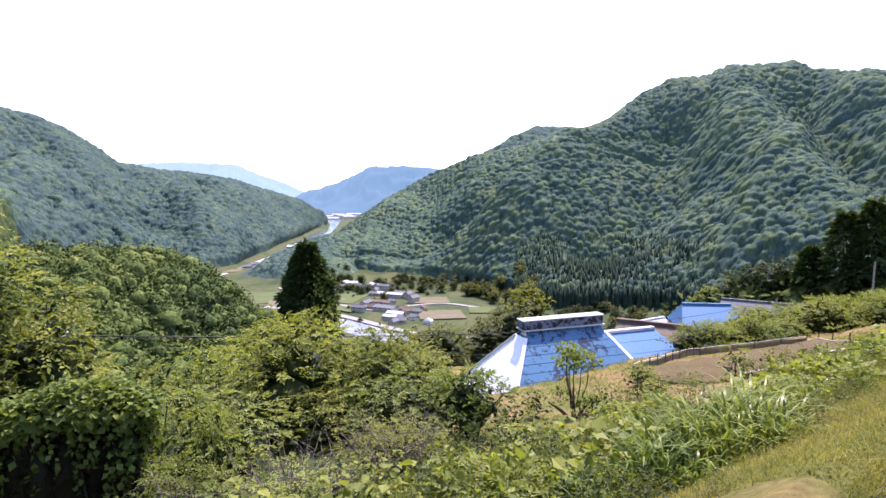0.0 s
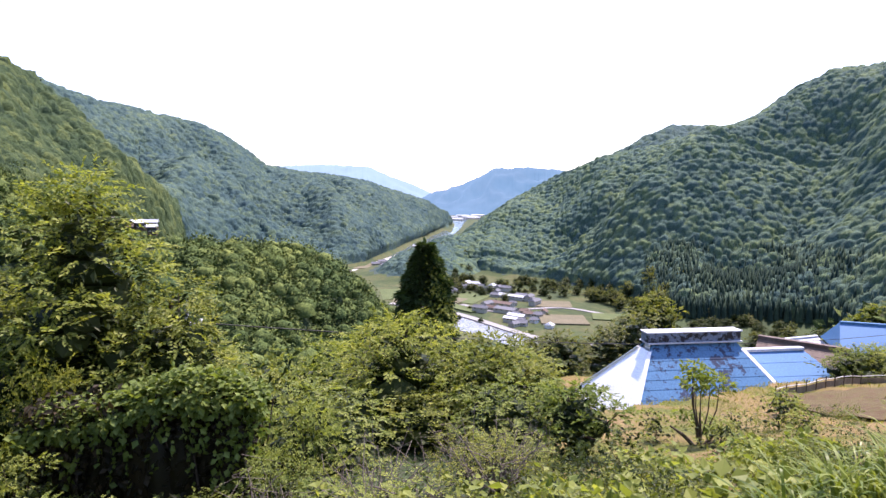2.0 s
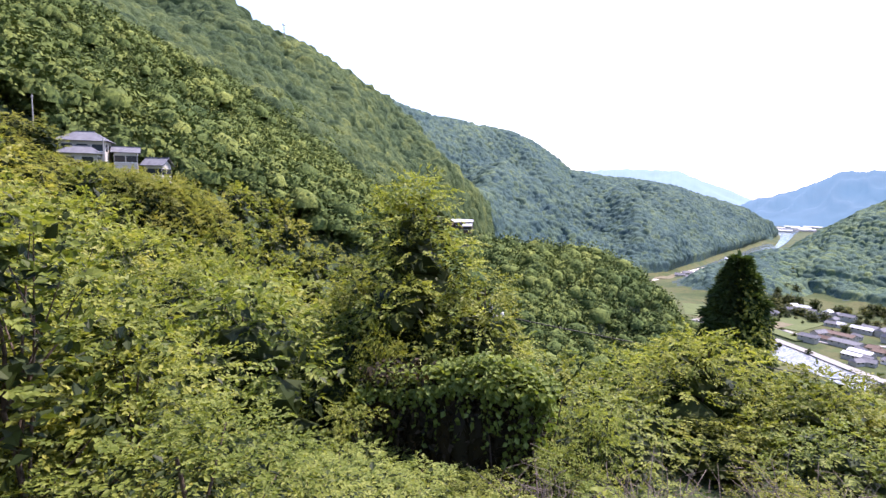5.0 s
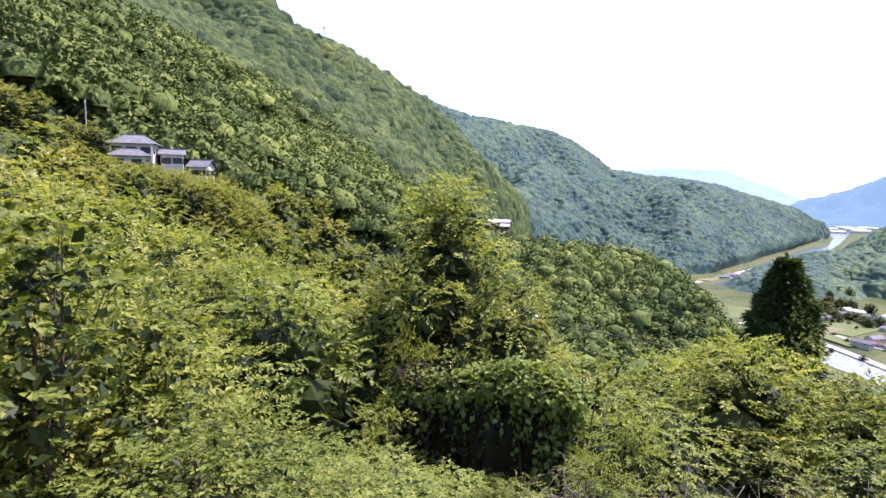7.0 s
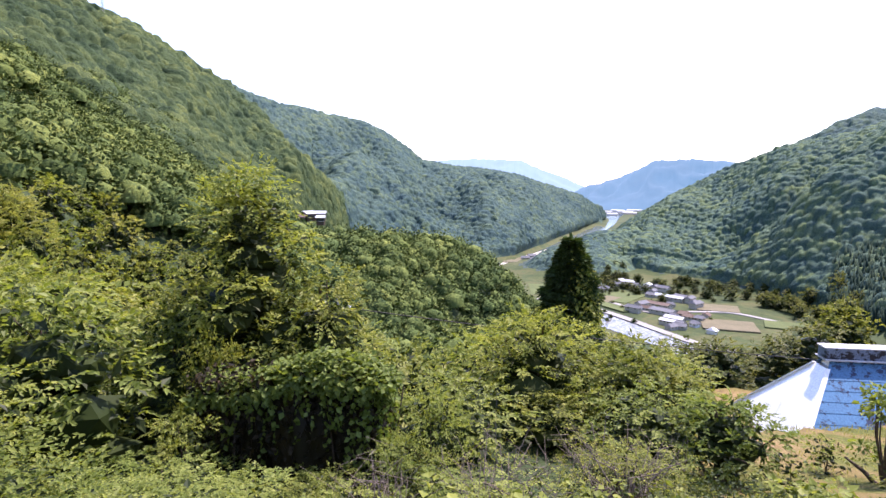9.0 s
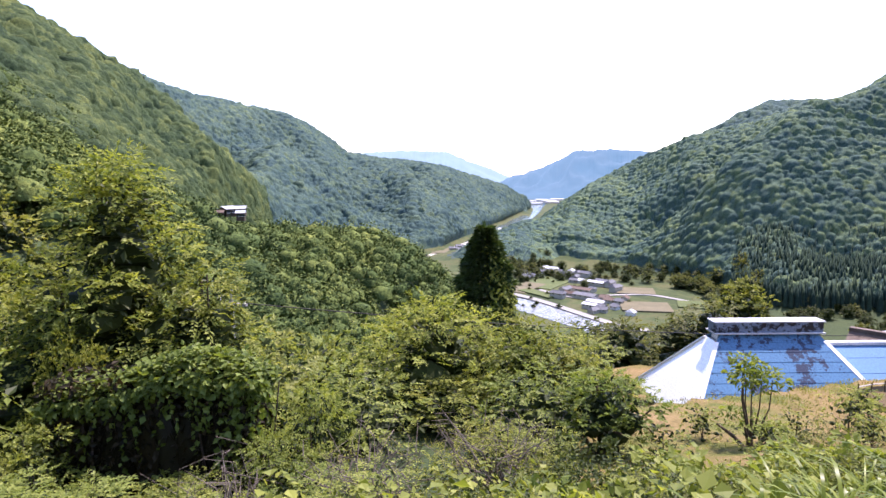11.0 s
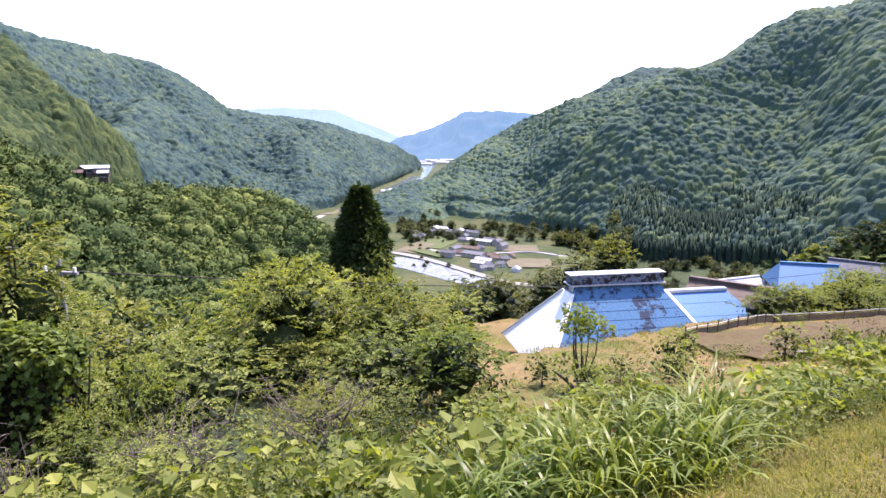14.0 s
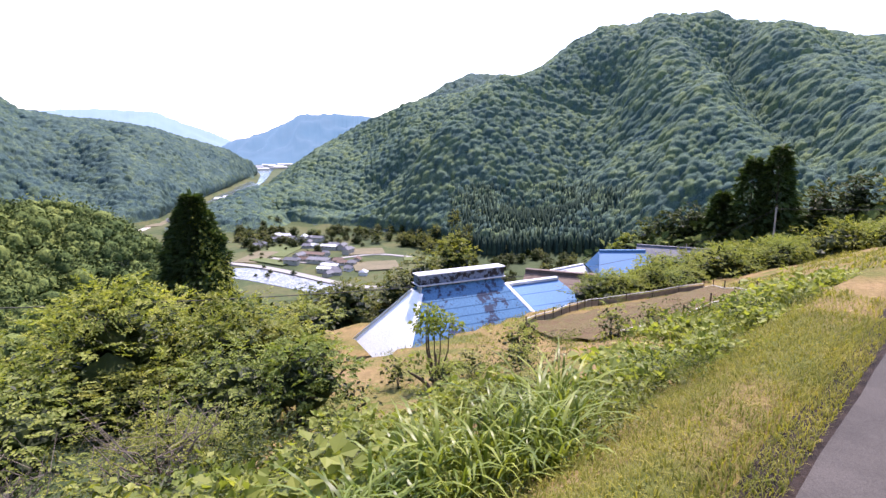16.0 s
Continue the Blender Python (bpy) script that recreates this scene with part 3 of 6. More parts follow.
def skeleton_mesh(name, C, top, r0, mat, share=0.4):
    """A trunk with limbs reaching out to clumps C."""
    ch = []
    z = np.linspace(-0.6, top, 7)
    px = np.cumsum(rng.normal(size=(7, 2)) * top * 0.02, axis=0)
    px -= px[0]
    tr = np.column_stack([px, z])
    ch.append(tube(tr, np.linspace(r0, r0 * 0.3, 7), 7))
    for c in C[rng.random(len(C)) < share]:
        k = rng.integers(1, 6)
        a = tr[k]
        if c[2] < a[2] + 0.05:
            a = tr[1]
        m = (a + c) / 2 + rng.normal(size=3) * 0.08 * np.linalg.norm(c - a)
        ch.append(tube([a, m, c], [r0 * 0.42, r0 * 0.28, r0 * 0.1], 5))
    return np_mesh(name, *join(ch), mat, True)


def plant(name, label, category, crown, trunk, m, group=""):
    ob = empty(name, m, label, category, group)
    if trunk:
        part("trunk", trunk, ob)
    part("crown", crown, ob)
    return ob


def dome_clumps(n, rx, z0, z1, rc, fill=0.5):
    """Clump centres spread over a dome of half-width rx between heights z0 and z1."""
    k = np.arange(n)
    th = k * 2.39996 + rng.random() * 6.283 + rng.normal(size=n) * 0.3
    z = z0 + (z1 - z0) * ((k + 0.3 + 0.6 * rng.random(n)) / n) ** 0.8
    w = np.sqrt(np.clip(1 - ((z - z0) / (z1 - z0 + 1e-6)) ** 2.2, 0.03, 1)) * rx
    w *= np.where(rng.random(n) < fill, 1.0, 0.6) * (0.7 + 0.5 * rng.random(n))
    return np.column_stack([np.cos(th) * w, np.sin(th) * w, z]), rc * (0.7 + 0.6 * rng.random(n))


def sprays(P, D, U, L, m, leaf, aspect, sag=0.22):
    """Drooping twigs at P along D with m leaflets in two rows and one at the tip: (verts, faces)."""
    K = len(P)
    t = np.linspace(0.2, 1.0, m)
    ax = P[:, None] + D[:, None] * (L[:, None] * t)[:, :, None]
    ax[:, :, 2] -= sag * L[:, None] * t ** 2
    S = unit(np.cross(D, U))
    sg = np.where(np.arange(m) % 2 == 0, 1.0, -1.0)
    sg[-1] = 0
    d = D[:, None] * (0.55 + 0.5 * t[None, :, None]) + S[:, None] * sg[None, :, None] * 0.85 + rng.normal(size=(K, m, 3)) * 0.22
    d[:, :, 2] -= 0.08 + 0.25 * rng.random((K, m))
    nn = U[:, None] + rng.normal(size=(K, m, 3)) * 0.28
    size = leaf * (0.65 + 0.6 * rng.random((K, m))) * (1.1 - 0.3 * t)
    size = size.ravel()
    return leaves(ax.reshape(-1, 3), unit(d.reshape(-1, 3)), unit(nn.reshape(-1, 3)), size, size * aspect)


def clump_sprays(C, R, per, leaf, flat, aspect, m=9):
    """Sprays fanning out over the upper skins of clumps C."""
    K = max(3, per // m)
    n = len(C)
    d = unit(rng.normal(size=(n, K, 3)) * [1, 1, 0.8] + [0, 0, 0.45])
    P = C[:, None] + d * (R[:, None, None] * (0.3 + 0.5 * rng.random((n, K, 1)))) * [1, 1, flat]
    D = unit(d * [1, 1, 0.35] + rng.normal(size=(n, K, 3)) * 0.3 + [0, 0, 0.12])
    U = unit(d * 0.45 + rng.normal(size=(n, K, 3)) * 0.25 + [0, 0, 1.0])
    L = np.maximum(R[:, None] * (0.4 + 0.35 * rng.random((n, K))), leaf * 1.6)
    return sprays(P.reshape(-1, 3), D.reshape(-1, 3), U.reshape(-1, 3), L.ravel(), m, leaf, aspect)


# Leaf colour darkened to paint the shade inside bushes and crowns.
M_SHADE_LEAF = leafy("leaf_inner_shade", (0.015, 0.025, 0.008), (0.03, 0.042, 0.012), (0.05, 0.065, 0.018), trans=0.2)


def leafy_crown(C, R, per, leaf, flat, mat, aspect=0.5, inner=0.35, m=9, solid=0.62):
    """Sprays of leaves round clumps C, over inner foliage and added cores, darkened to paint shade, that fill the
    plant.
    """
    a = clump_sprays(C, R, per, leaf, flat, aspect, m)
    mid = C.mean(axis=0)
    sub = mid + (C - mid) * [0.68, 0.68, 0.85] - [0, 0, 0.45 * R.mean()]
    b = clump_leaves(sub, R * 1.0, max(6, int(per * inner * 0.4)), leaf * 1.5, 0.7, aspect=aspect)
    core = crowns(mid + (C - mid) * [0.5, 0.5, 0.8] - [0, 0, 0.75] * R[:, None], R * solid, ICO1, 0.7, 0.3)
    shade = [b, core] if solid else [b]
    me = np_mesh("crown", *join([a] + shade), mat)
    me.materials.append(M_SHADE_LEAF)
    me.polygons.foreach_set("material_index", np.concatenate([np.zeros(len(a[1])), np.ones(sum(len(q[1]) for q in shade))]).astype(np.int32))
    return me


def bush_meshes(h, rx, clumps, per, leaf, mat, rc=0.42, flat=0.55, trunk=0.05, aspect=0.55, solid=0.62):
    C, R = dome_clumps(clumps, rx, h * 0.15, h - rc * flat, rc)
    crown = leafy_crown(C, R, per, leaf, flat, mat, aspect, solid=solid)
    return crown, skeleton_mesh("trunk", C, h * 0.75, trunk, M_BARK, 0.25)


def put(x, y, dz=0.0, turn=0.0, s=1.0, sz=None):
    return Matrix.LocRotScale((x, y, H(x, y) + dz), Euler((0, 0, turn)), (s, s, sz or s))


# Kinds of bush, by how near they grow to the lane
NEAR = [bush_meshes(2.0, 1.35, c, p, lf, m, rc, fl, solid=0) for m, c, p, lf, rc, fl in ((M_LEAF, 14, 290, 0.085, 0.58, 0.35), (M_LEAF_PALE, 13, 260, 0.095, 0.6, 0.28), (M_LEAF, 16, 380, 0.062, 0.5, 0.5), (M_LEAF_PALE, 12, 280, 0.085, 0.62, 0.3))]
MID = [bush_meshes(3.2, 1.85, c, p, lf, m, rc, fl) for m, c, p, lf, rc, fl in ((M_LEAF, 13, 210, 0.15, 0.85, 0.34), (M_LEAF_PALE, 12, 190, 0.17, 0.9, 0.28), (M_LEAF, 15, 270, 0.11, 0.75, 0.5), (M_OLIVE, 14, 200, 0.13, 0.8, 0.45), (M_LEAF_PALE, 13, 200, 0.15, 0.85, 0.36))]
FAR = [bush_meshes(4.2, 2.2, 15, 100, 0.26, m, 1.0, fl, 0.09) for m, fl in ((M_LEAF, 0.4), (M_BAMBOO, 0.55), (M_LEAF_PALE, 0.4), (M_LEAF_PALE, 0.6))]
LIGHT = [bush_meshes(4.2, 2.3, 18, 36, 0.46, m, 0.9, 0.6, 0.09) for m in (M_LEAF, M_BAMBOO, M_LEAF_PALE)]
HEDGE = [bush_meshes(2.6, 2.3, 26, 135, 0.15, m, 0.72, 0.6, 0.06) for m in (M_LEAF_PALE, M_LEAF_PALE, M_LEAF)]
BAMBOO = [bush_meshes(6.0, 2.6, 30, 38, 0.42, M_BAMBOO, 0.9, 0.9, 0.05, aspect=0.3) for _ in range(2)]


def grow(kinds, name, label, category, x, y, s, sz, group):
    crown, trunk = kinds[rng.integers(len(kinds))]
    return plant(name, label, category, crown, trunk, put(x, y, -0.1, rng.random() * 6.28, s, sz), group)


def in_thicket(x, y):
    """The overgrown slope on the left of the meadow."""
    s, n = x * SX + y * SY, -x * SY + y * SX
    edge = np.interp(y, [0, 5, 9, 14, 24, 60], [-3.2, -1.6, 0.1, 0.4, -0.2, -2.0])
    return (x < edge) & (n > 4.4)


def thicket():
    """Shrubs over the slope, taller away to the left and lower in front of the vines."""
    pts = []
    def ok(x, y, d):
        return all((x - a) ** 2 + (y - b) ** 2 > d * d for a, b in pts)
    low = [(-15, -24), (12, -22), (22, -26), (46, -27), (54, -21), (63, -13), (72, -6), (80, 1), (98, 6)]
    high = [(-6, -16.5), (10, -14.6), (28, -14.5), (36, -14), (55, -7), (70, -4), (80, 2), (98, 6)]
    far = [(-6, -15.5), (8, -15), (20, -13.5), (36, -10), (44, -5.5), (50, -2.8), (58.6, -0.1), (65, 1.0), (67, 0.6), (69, 0.7), (71, 1.5), (75, 1.9), (78, 4.0), (98, 6)]
    for r0, r1, gap, kinds, top, az, h0 in ((4.6, 12, 1.5, NEAR, low, (-12, 96), 2.0), (12, 24, 2.7, MID, high, (-6, 96), 3.2), (24, 58, 4.2, FAR, far, (-4, 98), 4.2), (58, 155, 5.0, LIGHT, far, (42, 98), 4.2)):
        tries = int(radians(az[1] - az[0]) * (r1 ** 2 - r0 ** 2) / 2 / gap ** 2 * 5)
        for _ in range(tries):
            a, r = az[0] + (az[1] - az[0]) * rng.random(), math.sqrt(r0 ** 2 + (r1 ** 2 - r0 ** 2) * rng.random())
            x, y = polar(a, r)
            if not in_thicket(x, y) or not ok(x, y, gap):
                continue
            if 7.6 < r < 12.0 and 27 < a < 46:       # where the vines grow
                continue
            pts.append((x, y))
            want = 1.6 + r * math.tan(radians(float(interp(a, top)) - 6.5 + 7.5 * rng.random() ** 0.7)) - H(x, y)
            sz = max(0.45, min(1.5 if r < 58 else 1.9, want / h0))
            grow(kinds, "shrub", "leafy green deciduous shrub in an overgrown thicket", "shrub", x, y, 0.5 * (sz + 0.95 + 0.3 * rng.random()), sz, "shrubs of the thicket")


thicket()


M_VINE = leafy("vine_leaf", (0.10, 0.125, 0.03), (0.16, 0.195, 0.045), (0.27, 0.30, 0.08), trans=0.34)


def vine_mass():
    """A collapsed screen of climbing vines: a sunlit matted top, a fringe over its edge, strands hanging in the shade below."""
    L, Wd, Ht = 3.9, 1.05, 3.4
    # matted top, sagging a little towards one end
    n = 3600
    X, Y = (rng.random(n) - 0.5) * L * 1.04, (rng.random(n) - 0.5) * Wd
    sag = lambda x: 0.10 * np.sin(x * 2.1 + 0.6) + 0.22 * np.minimum(x - 0.6, 0) + 0.25 * (fbm(x * 1.3, x * 0 + 3, 31) - 0.5)
    Z = Ht + sag(X) - 0.35 * (np.abs(Y) / (Wd / 2)) ** 4 - 0.4 * np.clip(np.abs(X) / (L / 2) - 0.85, 0, 1) * 3 + rng.normal(size=n) * 0.07
    ch = [(np.column_stack([X, Y, Z]), unit(rng.normal(size=(n, 3)) * [1, 1, 0.4]), unit(rng.normal(size=(n, 3)) * 0.4 + [0, 0, 1.0]))]
    # strands: short and thick as a fringe, long and thin as curtains, thickest at the open end
    for count, lo, hi, gap in ((200, 0.05, 0.32, 0.05), (46, 0.5, 2.6, 0.085)):
        for _ in range(count):
            end = rng.random() < 0.3
            if end:
                x0, y0 = L / 2 * (0.95 + 0.08 * rng.random()), (rng.random() - 0.5) * Wd
            else:
                x0, y0 = L * (rng.random() ** (1.0 if hi < 1 else 0.35) - 0.5), -Wd / 2 * (0.92 + 0.14 * rng.random())
            ln = lo + (hi - lo) * rng.random() ** 1.5
            k = int(ln / gap) + 2
            t = np.linspace(0, 1, k)
            P = np.column_stack([x0 + np.cumsum(rng.normal(size=k) * 0.03), y0 + np.cumsum(rng.normal(size=k) * 0.02), Ht + sag(np.full(k, x0)) - 0.2 - ln * t])
            face = np.array([[1.0, 0, 0.3]]) if end else np.array([[0, -1.0, 0.3]])
            ch.append((P, unit(rng.normal(size=(k, 3)) * 0.6 - [0, 0, 0.8]), unit(rng.normal(size=(k, 3)) * 0.45 + face)))
    P, D, N = (np.concatenate([c[i] for c in ch]) for i in range(3))
    size = 0.06 + 0.07 * rng.random(len(P))
    # dead brown tangle inside, its colour deepened to paint shade
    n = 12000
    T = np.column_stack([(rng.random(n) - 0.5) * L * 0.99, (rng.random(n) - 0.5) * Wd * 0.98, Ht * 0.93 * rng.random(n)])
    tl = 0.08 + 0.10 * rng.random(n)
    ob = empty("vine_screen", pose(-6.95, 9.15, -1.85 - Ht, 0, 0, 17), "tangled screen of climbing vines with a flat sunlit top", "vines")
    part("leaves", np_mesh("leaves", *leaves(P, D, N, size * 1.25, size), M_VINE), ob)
    part("dead_tangle", np_mesh("dead_tangle", *leaves(T, unit(rng.normal(size=(n, 3)) - [0, 0, 0.6]), unit(rng.normal(size=(n, 3))), tl, tl * 0.6), M_DEAD_SHADE), ob, "brown dead leaves inside the tangle, darkened for shade")
    for k in range(30):
        x, y = (rng.random() - 0.5) * L, (rng.random() - 0.5) * Wd * 0.9
        c = tube([(x, y, -0.8), (x + rng.normal() * 0.2, y, 1.4), (x + rng.normal() * 0.3, y * 0.8, Ht * (0.84 + 0.05 * x / L))], [0.035, 0.025, 0.012], 5)
        part("stem", np_mesh("stem", *c, M_BARK, True), ob)
    for k in range(8):
        y, z = (rng.random() - 0.5) * Wd * 0.7, Ht * (0.55 + 0.33 * rng.random())
        c = tube([(-L / 2, y, z * 0.78), (0, y, z + rng.normal() * 0.05), (L / 2, y, z * 0.97)], [0.02, 0.025, 0.02], 5)
        part("stem", np_mesh("stem", *c, M_BARK, True), ob)
    # added core columns that darken the inside of the screen
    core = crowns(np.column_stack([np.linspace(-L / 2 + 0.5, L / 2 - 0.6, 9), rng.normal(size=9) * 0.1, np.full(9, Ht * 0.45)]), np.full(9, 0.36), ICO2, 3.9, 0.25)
    part("inner_growth", np_mesh("inner_growth", *core, M_DEAD_SHADE, True), ob, "added solid core, coloured dark for the shade inside the vines")


# Dead-leaf brown taken near black, so shade is part of the colour.
M_DEAD_SHADE = leafy("dead_vine_shade", (0.014, 0.012, 0.007), (0.026, 0.022, 0.012), (0.05, 0.036, 0.02), trans=0.1)
vine_mass()

# Shrubs crowding round the vines
for bx, by, top, k in ((-8.3, 7.7, -2.55, 1), (-7.2, 7.6, -3.35, 3), (-5.9, 8.2, -3.7, 1), (-4.5, 9.0, -2.75, 3), (-4.5, 10.3, -2.3, 1), (-9.3, 9.3, -1.5, 0), (-5.0, 7.6, -3.6, 0)):
    h = (top - H(bx, by)) / 2.0
    plant("shrub", "leafy shrub with drooping sprays crowding round the vines", "shrub", *NEAR[k], put(bx, by, -0.1, bx * 4, 0.62, max(0.4, h)), "shrubs of the thicket")


def tall_tree(name, label, x, y, top, rx, clumps, per, leaf, mat, rc=0.8, low=0.3, flat=0.45, narrow=0.0):
    h = top - H(x, y)
    C, R = dome_clumps(clumps, rx, h * low, h - rc * 0.3, rc)
    if narrow:
        f = 1 - narrow * np.clip((C[:, 2:3] - h * low) / (h * (1 - low)), 0, 1)
        C[:, :2] *= f
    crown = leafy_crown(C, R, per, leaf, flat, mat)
    return plant(name, label, "tree", crown, skeleton_mesh("trunk", C, h * 0.9, 0.14, M_BARK, 0.2), put(x, y))


tall_tree("deciduous_tree", "tall light-green tree with layered sprays, draped in vines", -10.6, 11.7, 2.0, 2.9, 34, 300, 0.15, M_LEAF_PALE, 0.85, 0.12, 0.42, 0.72)
tall_tree("deciduous_tree", "bushy green tree at the foot of the tall tree", -8.9, 12.4, -0.6, 1.7, 20, 260, 0.14, M_LEAF, 0.8, 0.1, 0.45, 0.4)
tall_tree("deciduous_tree", "dense green tree rising out of the thicket", -12.6, 11.6, -0.9, 2.2, 24, 250, 0.15, M_LEAF, 0.85, 0.15, 0.4, 0.3)
tall_tree("deciduous_tree", "broad light-green tree at the head of the meadow", -4.6, 17.4, -2.3, 2.6, 30, 260, 0.15, M_LEAF_PALE, 0.9, 0.15, 0.42)
tall_tree("deciduous_tree", "spreading green tree beside the thicket", -1.6, 17.3, -2.9, 2.0, 24, 240, 0.15, M_LEAF, 0.8, 0.15, 0.42)
tall_tree("small_tree", "slender young tree with a round leafy crown", 0.6, 13.9, -2.85, 1.05, 20, 130, 0.12, M_LEAF_PALE, 0.42, 0.3, 0.4)


def cone_tree(name, label, x, y, top, rad, n, size, mat, base_frac=0.0, ragged=0.25, vines=0):
    """A conifer: drooping sprays round a straight trunk, wide below and pointed above."""
    z0 = H(x, y)
    h = top - z0
    u = base_frac + (1 - base_frac) * rng.random(n) ** 0.8
    th = rng.random(n) * 6.283
    tier = 1 + ragged * np.sin(u * h * 5.2 + np.sin(th * 3) * 1.3) * 0.5
    w = rad * np.clip(1.015 - u, 0.01, 1) ** 0.8 * tier * (0.55 + 0.5 * rng.random(n) ** 0.5) * (1 + 0.22 * np.sin(th * 2 + u * 9))
    P = np.column_stack([np.cos(th) * w, np.sin(th) * w, u * h])
    D = unit(np.column_stack([np.cos(th), np.sin(th), -0.35 + 0.5 * u]) + rng.normal(size=(n, 3)) * 0.35)
    N = unit(rng.normal(size=(n, 3)) * 0.5 + [0, 0, 1])
    L = size * (0.6 + 0.8 * rng.random(n))
    ob = empty(name, pose(x, y, z0), label, "tree")
    part("trunk", np_mesh("trunk", *tube([(0, 0, -0.5), (0, 0, h * 0.6), (0, 0, h * 0.98)], [0.028 * h / 2, 0.015 * h / 2, 0.01], 8), M_BARK, True), ob)
    part("crown", np_mesh("crown", *leaves(P, D, N, L, L * 0.42), mat), ob)
    if vines:
        a = radians(-25) + rng.normal(size=vines) * 0.5
        u = 0.45 + 0.5 * rng.random(vines)
        w = rad * np.clip(1.03 - u, 0.02, 1) ** 0.8 * 1.1
        P = np.column_stack([np.cos(a) * w, np.sin(a) * w, u * h]) + rng.normal(size=(vines, 3)) * 0.12
        N = unit(rng.normal(size=(vines, 3)) * 0.4 + np.column_stack([np.cos(a), np.sin(a), 0.8 * np.ones(vines)]))
        D = unit(rng.normal(size=(vines, 3)) - [0, 0, 0.5])
        L = 0.2 * (0.6 + 0.8 * rng.random(vines))
        part("climbing_vine", np_mesh("climbing_vine", *leaves(P, D, N, L, L * 0.8), M_LEAF_PALE), ob, "light-green vine climbing the sunny side")
    return ob


M_NEEDLE = leafy("needles_dark", (0.028, 0.05, 0.02), (0.045, 0.075, 0.026), (0.075, 0.11, 0.035), trans=0.25)
cone_tree("cedar_tree", "dark pointed cedar partly climbed by bright vines", -9.3, 39.1, -2.25, 3.35, 15000, 0.5, M_NEEDLE, 0.1, 0.22, vines=900)
for cx, cy, top, rad in ((55.8, 74.4, 0.0, 4.6), (53.2, 76.0, -1.6, 4.4), (57.6, 77.4, -3.4, 4.8), (51.0, 79.0, -6.5, 4.2)):
    cone_tree("cedar_tree", "tall dark green cedar at the edge of a wood", cx, cy, top, rad, 3200, 0.9, M_NEEDLE, 0.05, 0.45)
for cx, cy, top, rx, mat in ((48.8, 83.5, -8.6, 3.4, M_LEAF_DARK), (46.2, 85.0, -9.6, 3.2, M_LEAF_DARK), (43.6, 86.2, -11.4, 3.0, M_OLIVE), (41.2, 87.5, -13.4, 2.8, M_LEAF), (50.6, 81.8, -9.2, 3.2, M_LEAF_DARK), (60.5, 72.0, -4.6, 3.4, M_LEAF_DARK), (64.5, 70.5, -3.2, 3.6, M_LEAF_DARK), (68.5, 67.5, -2.0, 3.4, M_LEAF)):
    tall_tree("wood_tree", "dark leafy tree at the edge of a wood", cx, cy, top, rx, 26, 80, 0.55, mat, 1.3, 0.05, 0.6)

tall_tree("round_tree", "round bright-green tree standing beyond the tin roof", 16.6, 110.5, -17.4, 6.0, 70, 80, 0.6, M_LEAF, 1.7, 0.3, 0.7)


# Bamboo and pale scrub round the hill house, olive scrub below the meadow, and the hedge on the right
BIGLEAF = [bush_meshes(3.0, 1.0, 40, 60, 0.088, M_LEAF, 0.32, 0.3, 0.04, aspect=0.75, solid=0)]
for bx, by, bs in ((-5.6, 1.7, 1.1), (-6.6, 2.9, 0.9), (-5.4, 0.6, 1.1), (-7.4, 2.0, 1.15)):
    plant("broadleaf_shrub", "tall shrub with broad light-green leaves beside the lane", "shrub", *BIGLEAF[0], put(bx, by, -0.1, bx * 3, bs), "broadleaf shrubs")


def drift(kinds, name, label, category, group, count, spot, s0, s1):
    for _ in range(count):
        x, y = spot()
        s = s0 + (s1 - s0) * rng.random()
        grow(kinds, name, label, category, x, y, s, s * (0.85 + 0.3 * rng.random()), group)


drift(BAMBOO, "bamboo_clump", "pale yellow-green bamboo thicket on the slope", "bamboo", "bamboo on the slope", 70, lambda: polar(54 + 32 * rng.random(), 60 + 42 * rng.random()), 0.7, 1.1)
OLIVE = [bush_meshes(4.2, 2.2, 22, 46, 0.25, M_OLIVE, 0.9, 0.6, 0.09) for _ in range(2)]
drift(OLIVE, "scrub", "olive-green scrub trees on the slope below the meadow", "shrub", "scrub below the meadow", 40, lambda: polar(-9 + 16 * rng.random(), 40 + 30 * rng.random()), 0.8, 1.25)
drift(HEDGE, "hedge_shrub", "rounded light-green hedge shrub along the lane", "shrub", "hedge shrubs", 36, lambda: polar(-31 - 18 * rng.random(), 40 + 18 * rng.random()), 0.7, 1.1)
drift(HEDGE, "hedge_shrub", "rounded green shrub beside the barn", "shrub", "shrubs beside the barn", 14, lambda: polar(-20 - 10 * rng.random(), 36 + 9 * rng.random()), 0.5, 0.8)


